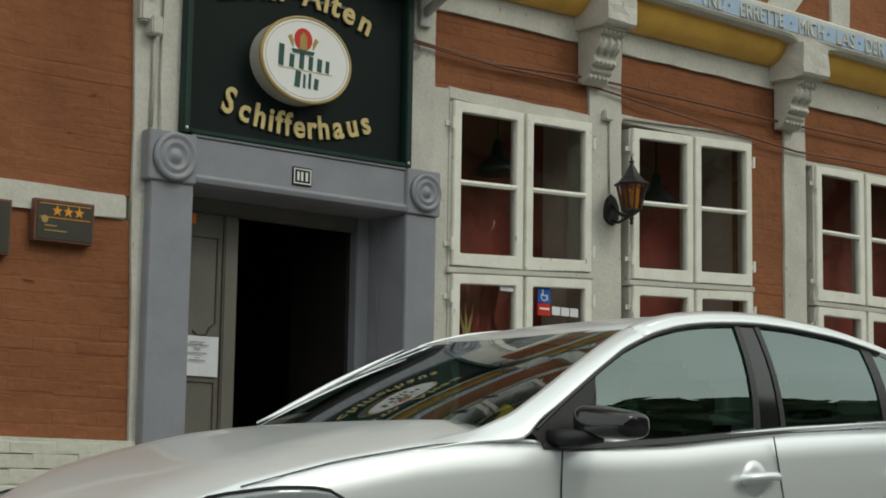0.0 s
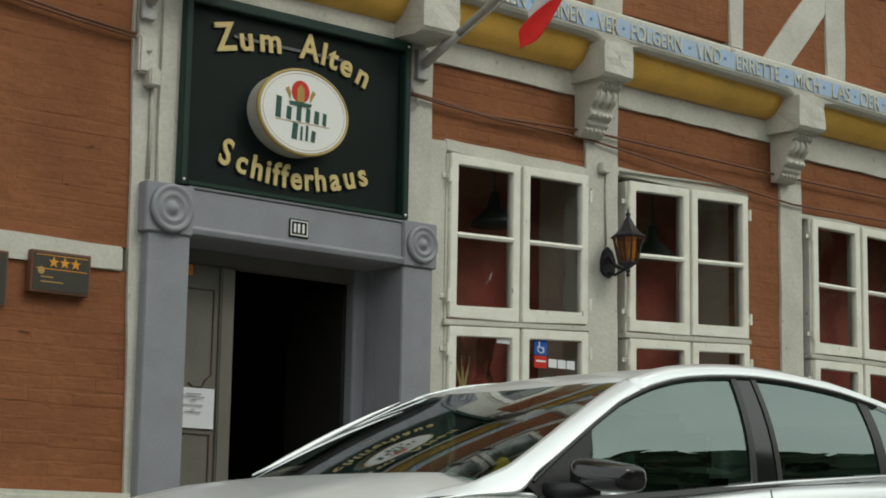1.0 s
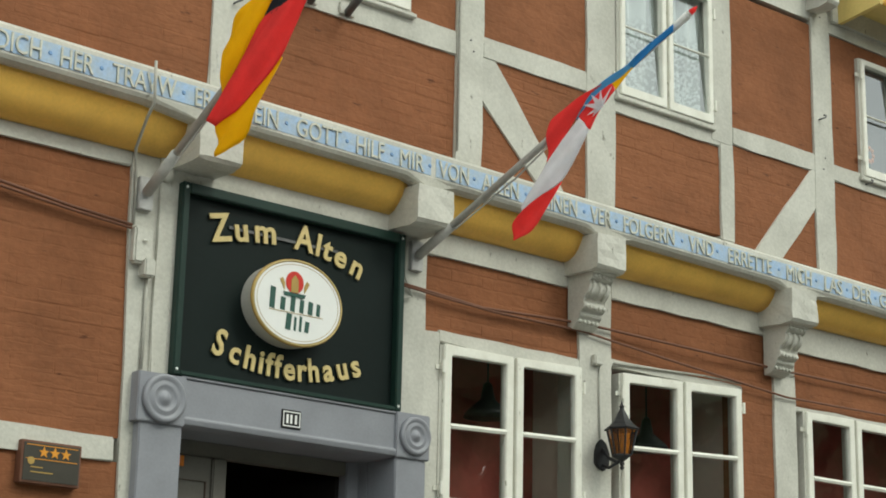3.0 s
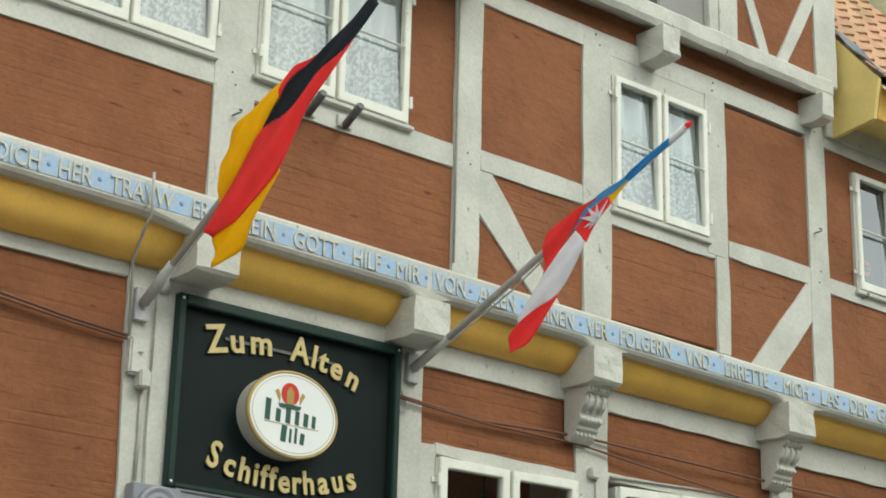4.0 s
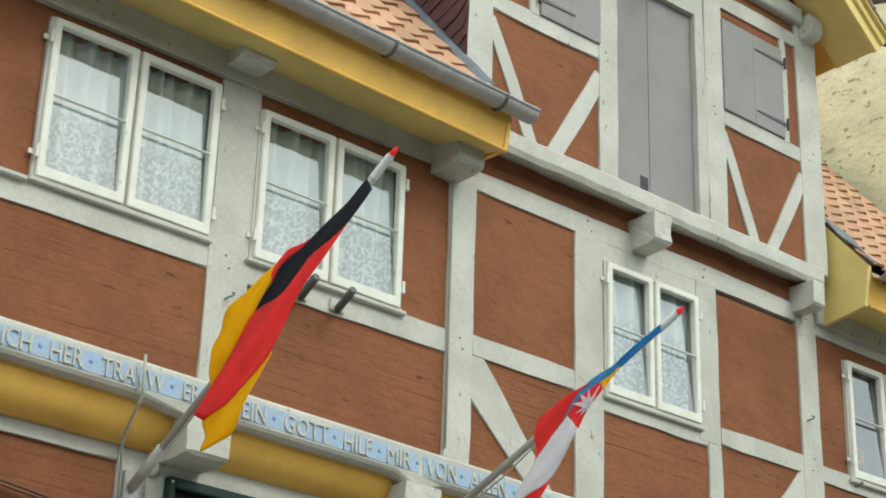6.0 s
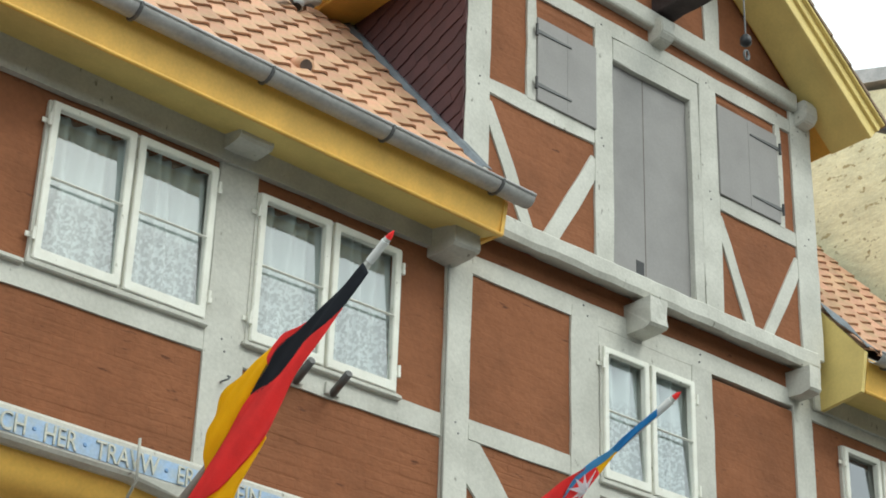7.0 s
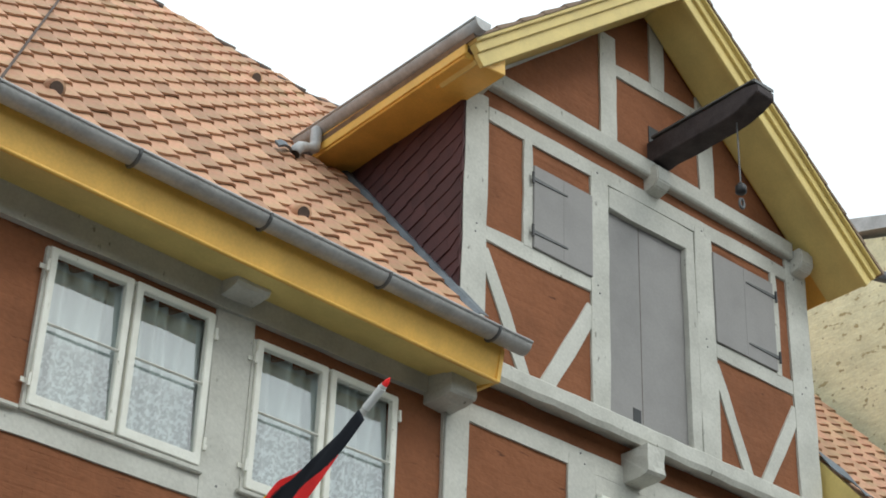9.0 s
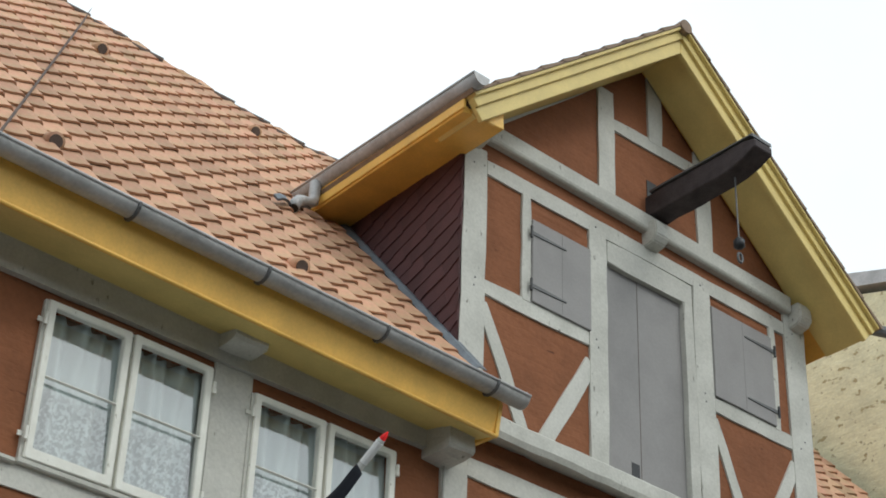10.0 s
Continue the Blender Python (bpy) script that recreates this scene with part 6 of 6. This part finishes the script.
part("windscreen", sheet(screen_pt, 16, 10), SCREEN, car, "raked windscreen mirroring the inn", smooth=True).visible_shadow = False
part("roof", sheet(lambda u, v: roof_pt(4.74 + 0.07 * (2 * v - 1) ** 2 + (6.55 - 4.74) * u, 2 * v - 1), 18, 14, 0.02), CARPAINT, car, smooth=True)
LAMP_TOP = [(2.84, 0.885), (2.95, 0.955), (3.13, 0.983), (3.25, 0.986), (3.33, 0.975), (3.365, 0.945)]
for s in (-1, 1):
    # roof rail, then the windscreen pillar that widens into the front wing
    def rail(u, v, s=s):
        x = 4.77 + (6.55 - 4.77) * u
        zt = soft(RAIL, x, 0.05) + 0.004
        z = zt - 0.046 * v
        return (x, YC + s * (side_y(z) + 0.006 - 0.045 * (1 - v) ** 2), z)
    part("roof_rail", sheet(rail, 30, 5, 0.006), CARPAINT, car, smooth=True)

    def pillar(u, v, s=s):
        x = 3.62 + (4.80 - 3.62) * u
        top, low = soft(PILLAR_TOP, x, 0.03), soft(PILLAR_LOW, x, 0.03)
        k = min(1.0, max(0.0, (x - 3.80) / 0.36))
        foot = 1 - k * k * (3 - 2 * k)
        y_top = (side_y(top) - 0.05) * (1 - foot) + soft(HALF, x) * 0.895 * foot
        y_low = (side_y(low) + 0.006) * (1 - foot) + soft(HALF, x) * 0.962 * foot
        return (x, YC + s * (y_top + (y_low - y_top) * v + 0.016 * math.sin(math.pi * v) * (1 - 0.8 * foot)), top + (low - top) * v)
    part("windscreen_pillar", sheet(pillar, 44, 8, 0.006), CARPAINT, car, smooth=True)
    if s > 0:
        part("screen_edge", tube([(x, YC + s * (side_y(soft(PILLAR_TOP, x, 0.03)) - 0.05), soft(PILLAR_TOP, x, 0.03) + 0.012) for x in [4.06 + 0.07 * k for k in range(10)]], [0.004, 0.008, 0.012, 0.013, 0.013, 0.012, 0.010, 0.008, 0.005, 0.002], 8), CARPAINT, car, smooth=True)
    bl = lambda x: soft(BELT, x, 0.04)
    rl = lambda x: soft(RAIL, x, 0.05) - 0.042
    # dark glass in front and rear doors, black surrounds, pillars
    def pane_between(x0, x1, x0t, x1t, name, material, label, lift=0.0, nu=10, low=0.012, high=0.012, s=s):
        def fn(u, v):
            xb, xt = x0 + (x1 - x0) * u, x0t + (x1t - x0t) * u
            zb_, zt_ = bl(xb) + low, rl(xt) - high
            x, z = xb + (xt - xb) * v, zb_ + (zt_ - zb_) * v
            return side_pt(x, z, s, lift + 0.012 * math.sin(math.pi * v))
        ob = part(name, sheet(fn, nu, 6), material, car, label, smooth=True)
        return ob
    pane_between(4.395, 5.248, 4.475, 5.320, "front_door_glass", CARGLASS, "dark door glass mirroring trees and sky").visible_shadow = False
    pane_between(5.412, 6.045, 5.448, 6.060, "rear_door_glass", CARGLASS, "dark door glass mirroring trees and sky").visible_shadow = False
    pane_between(6.085, 6.30, 6.10, 6.36, "quarter_glass", CARGLASS, "small rear quarter glass").visible_shadow = False
    pane_between(5.265, 5.40, 5.335, 5.436, "b_pillar", GLOSSBLACK, "glossy black door pillar", 0.004, 2, 0.0, 0.0)
    pane_between(5.240, 5.272, 5.312, 5.342, "pane_seal", CARBLACK, "", 0.009, 1, 0.0, 0.0)
    pane_between(5.392, 5.420, 5.428, 5.456, "pane_seal", CARBLACK, "", 0.009, 1, 0.0, 0.0)
    pane_between(6.035, 6.092, 6.05, 6.107, "c_trim", CARBLACK, "", 0.006, 2, 0.0, 0.0)
    part("belt_trim", sheet(lambda u, v, s=s: side_pt(4.16 + 2.2 * u, bl(4.16 + 2.2 * u) - 0.010 + 0.018 * v, s, 0.020 - 0.010 * v), 18, 2, 0.008), CARBLACK, car)
    part("window_seal", tube([side_pt(x, rl(x) - 0.004, s, 0.008) for x in [4.26 + 0.1 * k for k in range(20)]], 0.008, 6), CARBLACK, car)
    bmQ = bmesh.new()
    for f in ([(4.112, 1.178), (4.15, 1.150), (4.234, 1.132), (4.395, bl(4.395)), (4.475, rl(4.475)), (4.30, rl(4.30) + 0.002), (4.17, rl(4.17) + 0.002)],):
        bmQ.faces.new([bmQ.verts.new(side_pt(x, z, s, 0.010)) for x, z in f])
    part("mirror_triangle", bmQ, CARBLACK, car, "black plastic mirror triangle")
    part("pillar_trim", tube([side_pt(x, rl(x) - 0.004, s, 0.010) for x in (4.14, 4.2, 4.28, 4.4, 4.5, 4.62)], 0.007, 6), CARBLACK, car)
    part("belt_shoulder", sheet(lambda u, v, s=s: (4.06 + 2.49 * u, YC + s * (soft(HALF, 4.06 + 2.49 * u) * 0.955 + (side_y(1.16) - soft(HALF, 4.06 + 2.49 * u) * 0.955) * v), soft(SHOULDER, 4.06 + 2.49 * u) + (bl(4.06 + 2.49 * u) - soft(SHOULDER, 4.06 + 2.49 * u)) * v + 0.004), 18, 2, 0.006), CARPAINT, car, smooth=True)
    # mirror on its stalk
    def shell(u, v, s=s):
        a, b = 2 * math.pi * u, math.pi * v
        cx, cy, cz = 4.325, YC + s * 0.975, 1.213
        ex = math.copysign(abs(math.cos(b)) ** 0.42, math.cos(b))
        r = math.sin(b) ** 0.34 * (1.0 - 0.14 * ex)
        return (cx + 0.078 * math.copysign(abs(math.cos(a)) ** 0.8, math.cos(a)) * r, cy + s * 0.125 * ex, cz + (0.053 * math.copysign(abs(math.sin(a)) ** 0.6, math.sin(a)) - 0.012 * ex) * r)
    mir = part("wing_mirror", sheet(shell, 20, 14), GLOSSBLACK, car, "gloss black wing mirror", smooth=True)
    part("mirror_arm", tube([(4.20, YC + s * 0.80, 1.165), (4.26, YC + s * 0.90, 1.165), (4.31, YC + s * 0.94, 1.18)], [0.03, 0.028, 0.03], 8), CARBLACK, mir, smooth=True)
    # shut lines
    w_at = lambda x, z: soft(HALF, x) * 1.008
    for pts in ([(4.225, 1.13), (4.22, 1.0), (4.225, 0.75), (4.24, 0.5)], [(5.287, 1.205), (5.312, 1.10), (5.337, 0.99), (5.35, 0.75), (5.32, 0.5)]):
        part("shut_line", tube([(x, YC + s * (w_at(x, z) - 0.006 + 0.003), z) for x, z in pts], 0.0028, 5), CARBLACK, car)
    for xh in (5.188, 6.12):
        zh = 1.054 + 0.05 * (xh - 5.26)
        cup = part("handle_cup", lathe([(0.066, 0.004), (0.062, -0.003), (0.02, -0.001)], 18, (xh - 0.01, YC + s * (0.845), zh), "y"), CARPAINT, car, smooth=True)
        part("door_handle", tube([(xh - 0.10, YC + s * 0.862, zh - 0.006), (xh - 0.06, YC + s * 0.884, zh), (xh + 0.06, YC + s * 0.884, zh + 0.008), (xh + 0.10, YC + s * 0.862, zh + 0.008)], 0.017, 8), CARPAINT, car, smooth=True)
    # head lamps wrap round the corner
    def lampf(u, v, s=s):
        x = 2.84 + 0.525 * u
        zt = soft(LAMP_TOP, x, 0.02)
        zb_ = 0.80 + 0.10 * u
        return (x, YC + s * (soft(HALF, x) * (0.995 + 0.006 * math.sin(math.pi * v)) + 0.004), zb_ + (zt - zb_) * v)
    hl = part("headlamp", sheet(lampf, 10, 6, 0.01), LAMPGLASS, car, "clear wrap-round headlamp", smooth=True)
    part("lamp_rim", tube([tuple(lampf(u / 10, 1.0)) for u in range(11)] + [tuple(lampf(1.0, 1 - v / 5)) for v in range(1, 6)], 0.005, 6), CARBLACK, hl)
    # wheels
    for xw in (3.52, 5.99):
        wh = part("wheel", lathe([(0.30, -0.09), (0.31, -0.07), (0.31, 0.07), (0.30, 0.09), (0.22, 0.095), (0.2, 0.07), (0.05, 0.06)], 28, (xw, YC + s * 0.755, STREET - 0.12 + 0.305), "y"), RUBBER, car, "black tyre", smooth=True)
        part("rim", lathe([(0.20, -0.085), (0.215, -0.09), (0.2, -0.08), (0.06, -0.07), (0.03, -0.085)], 24, (xw, YC + s * 0.76, STREET - 0.12 + 0.305), "y"), ALLOY, wh, "alloy wheel rim")
        part("wheel_arch", lathe([(0.345, -0.02), (0.345, 0.01)], 28, (xw, YC + s * 0.82, STREET - 0.12 + 0.32), "y"), CARBLACK, car)
for s in (-1, 1):
    part("bonnet_line", tube([(x, YC + s * soft(HALF, x) * 0.958, soft(SHOULDER, x) + 0.001) for x in [3.05 + 0.095 * k for k in range(10)]], 0.0022, 5), CARBLACK, car)
part("tailgate", sheet(lambda u, v: (6.50 + 0.16 * (1 - v), YC + (2 * u - 1) * (0.70 - 0.12 * v), 1.27 + 0.33 * v), 8, 4, 0.02), CARPAINT, car, smooth=True)
part("bumper", prism([(2.70, YC - 0.5), (2.66, YC - 0.3), (2.65, YC), (2.66, YC + 0.3), (2.70, YC + 0.5), (2.9, YC + 0.7), (2.9, YC - 0.7)], 0.42, 0.72, "z"), CARPAINT, car, bevel=0.02)
part("grille", box(2.70, 2.76, YC - 0.38, YC + 0.38, 0.72, 0.80), CARBLACK, car, bevel=0.01)
# inside: dashboard, seats, wheel
part("dashboard", prism([(3.86, 1.10), (3.95, 1.185), (4.35, 1.19), (4.42, 1.12), (4.35, 0.9), (3.9, 0.9)], YC - 0.68, YC + 0.68), SEATGREY, car)
part("cabin_floor", box(4.3, 6.4, YC - 0.7, YC + 0.7, 0.55, 0.60), SEATGREY, car)
part("steering_wheel", tube([(4.50 + 0.06 * math.sin(a), YC + -0.34 + 0.185 * math.cos(a), 1.15 + 0.175 * math.sin(a)) for a in [2 * math.pi * k / 20 for k in range(21)]], 0.016, 8), CARBLACK, car, smooth=True)
for y in (-0.34, 0.34):
    for x in (5.05, 5.95):
        st = part("seat", prism([(x - 0.42, 0.70), (x - 0.42, 0.84), (x - 0.02, 0.82), (x + 0.12, 1.30), (x + 0.22, 1.30), (x + 0.14, 0.70)], YC + y - 0.25, YC + y + 0.25), SEATGREY, car, "dark cloth car seat", bevel=0.03)
        part("headrest", box(x + 0.11, x + 0.21, YC + y - 0.13, YC + y + 0.13, 1.32, 1.50), SEATGREY, st, bevel=0.03)
part("rear_view_mirror", box(4.70, 4.73, YC - 0.11, YC + 0.11, 1.50, 1.56), CARBLACK, car, bevel=0.01)
toy = thing("plush_toy", (4.06, YC - 0.60, 1.19), "small yellow plush ornament on the dashboard", "toy")
part("plush", lathe([(0.008, 1.205), (0.036, 1.21), (0.04, 1.23), (0.022, 1.25), (0.026, 1.265), (0.008, 1.28)], 10, (4.17, YC - 0.62, 0)), YELLOWCLOTH, toy, smooth=True)

# ---- the far side of the street, seen only in reflections: a belt of trees ----
woods = bmesh.new()
rw = random.Random(3)
for k in range(15000):
    x = rw.uniform(-60, 90)
    top = (9.0 + 9.0 * min(1.0, max(0.0, (x - 24) / 8))) + 2.0 * noise.noise((x * 0.09, 0, 4)) + 1.5 * noise.noise((x * 0.35, 2, 4))
    z = STREET + top * rw.random() ** 0.7
    y = -28 + rw.uniform(-3, 3)
    c = Vector((x, y, z))
    r = rw.uniform(0.5, 1.3)
    e1 = Vector((rw.uniform(-1, 1), rw.uniform(-1, 1), rw.uniform(-1, 1))).normalized() * r
    e2 = e1.orthogonal().normalized() * r * 0.7
    woods.faces.new([woods.verts.new(c + q) for q in (e1, e2, -e1, -e2)])
wd = part("far_woods", woods, LEAF)
tagged(wd, "dark belt of leafy trees across the street", "trees", kind="stuff")

# ---- bricks under thick paint: single pieces beside the door, joined courses elsewhere ----
rb = random.Random(11)


def brick_bm(bm, x0, x1, z0, z1, y, proud):
    """A soft-edged brick face: the paint has closed the upright joints more than the courses."""
    rings = []
    for dx, dz, lift in ((0.0, 0.0, -0.001), (0.0005, 0.004, proud * 0.6), (0.006, 0.012, proud)):
        rings.append([bm.verts.new((x + rb.uniform(-0.002, 0.002), y - lift + rb.uniform(-0.0008, 0.0008), z + rb.uniform(-0.004, 0.004)))
                      for x, z in ((x0 + dx, z0 + dz), (x1 - dx, z0 + dz), (x1 - dx, z1 - dz), (x0 + dx, z1 - dz))])
    for a, b in zip(rings, rings[1:]):
        for k in range(4):
            bm.faces.new((a[k], a[(k + 1) % 4], b[(k + 1) % 4], b[k]))
    bm.faces.new(rings[-1])


def courses(x0, x1, z0, z1):
    """Running bond clipped to a bay: x0, x1, z0, z1 of each brick and how far its course stands out."""
    for row in range(int(z0 / 0.077), int(z1 / 0.077) + 1):
        x = -0.13 * (row % 2) + 0.26 * int(x0 / 0.26) - 0.26
        ledge = rb.uniform(0.0, 1.0) ** 3
        while x < x1:
            wave = 0.008 * math.sin(1.7 * x + row * 0.4) + rb.uniform(-0.004, 0.004)
            a, b, c, d = max(x0, x), min(x1, x + 0.259), max(z0, row * 0.077 + wave), min(z1, row * 0.077 + 0.074 + wave)
            if b - a > 0.03 and d - c > 0.02:
                yield a, b, c, d, 0.6 * ledge + 0.4 * rb.random() ** 3
            x += 0.26


singles = 0
# the bays above the first floor rail are skimmed smooth
for x0, x1, z0, z1, y in GROUND_BAYS + tuple(b for b in UPPER_BAYS if b[3] < 5.34) + ((3.6, 5.0, STREET, 1.22, -0.045),):
    plinth_bay = z1 == 1.22
    rest = bmesh.new()
    for a, b, c, d, out in courses(max(x0, 3.2), min(x1, 12.4), z0, z1):
        proud = 0.0006 + out * (0.0028 if y == UF else 0.0034)
        if a > 3.8 and b < 5.03 and d < 4.12 and singles < 300 and not plinth_bay:
            one = bmesh.new()
            brick_bm(one, a, b, c, d, y, proud)
            part("brick", one, BRICK, house)
            singles += 1
        else:
            brick_bm(rest, a, b, c, d, y, proud)
    tagged(part("brickwork", rest, PLINTH if plinth_bay else BRICK, house), kind="stuff")
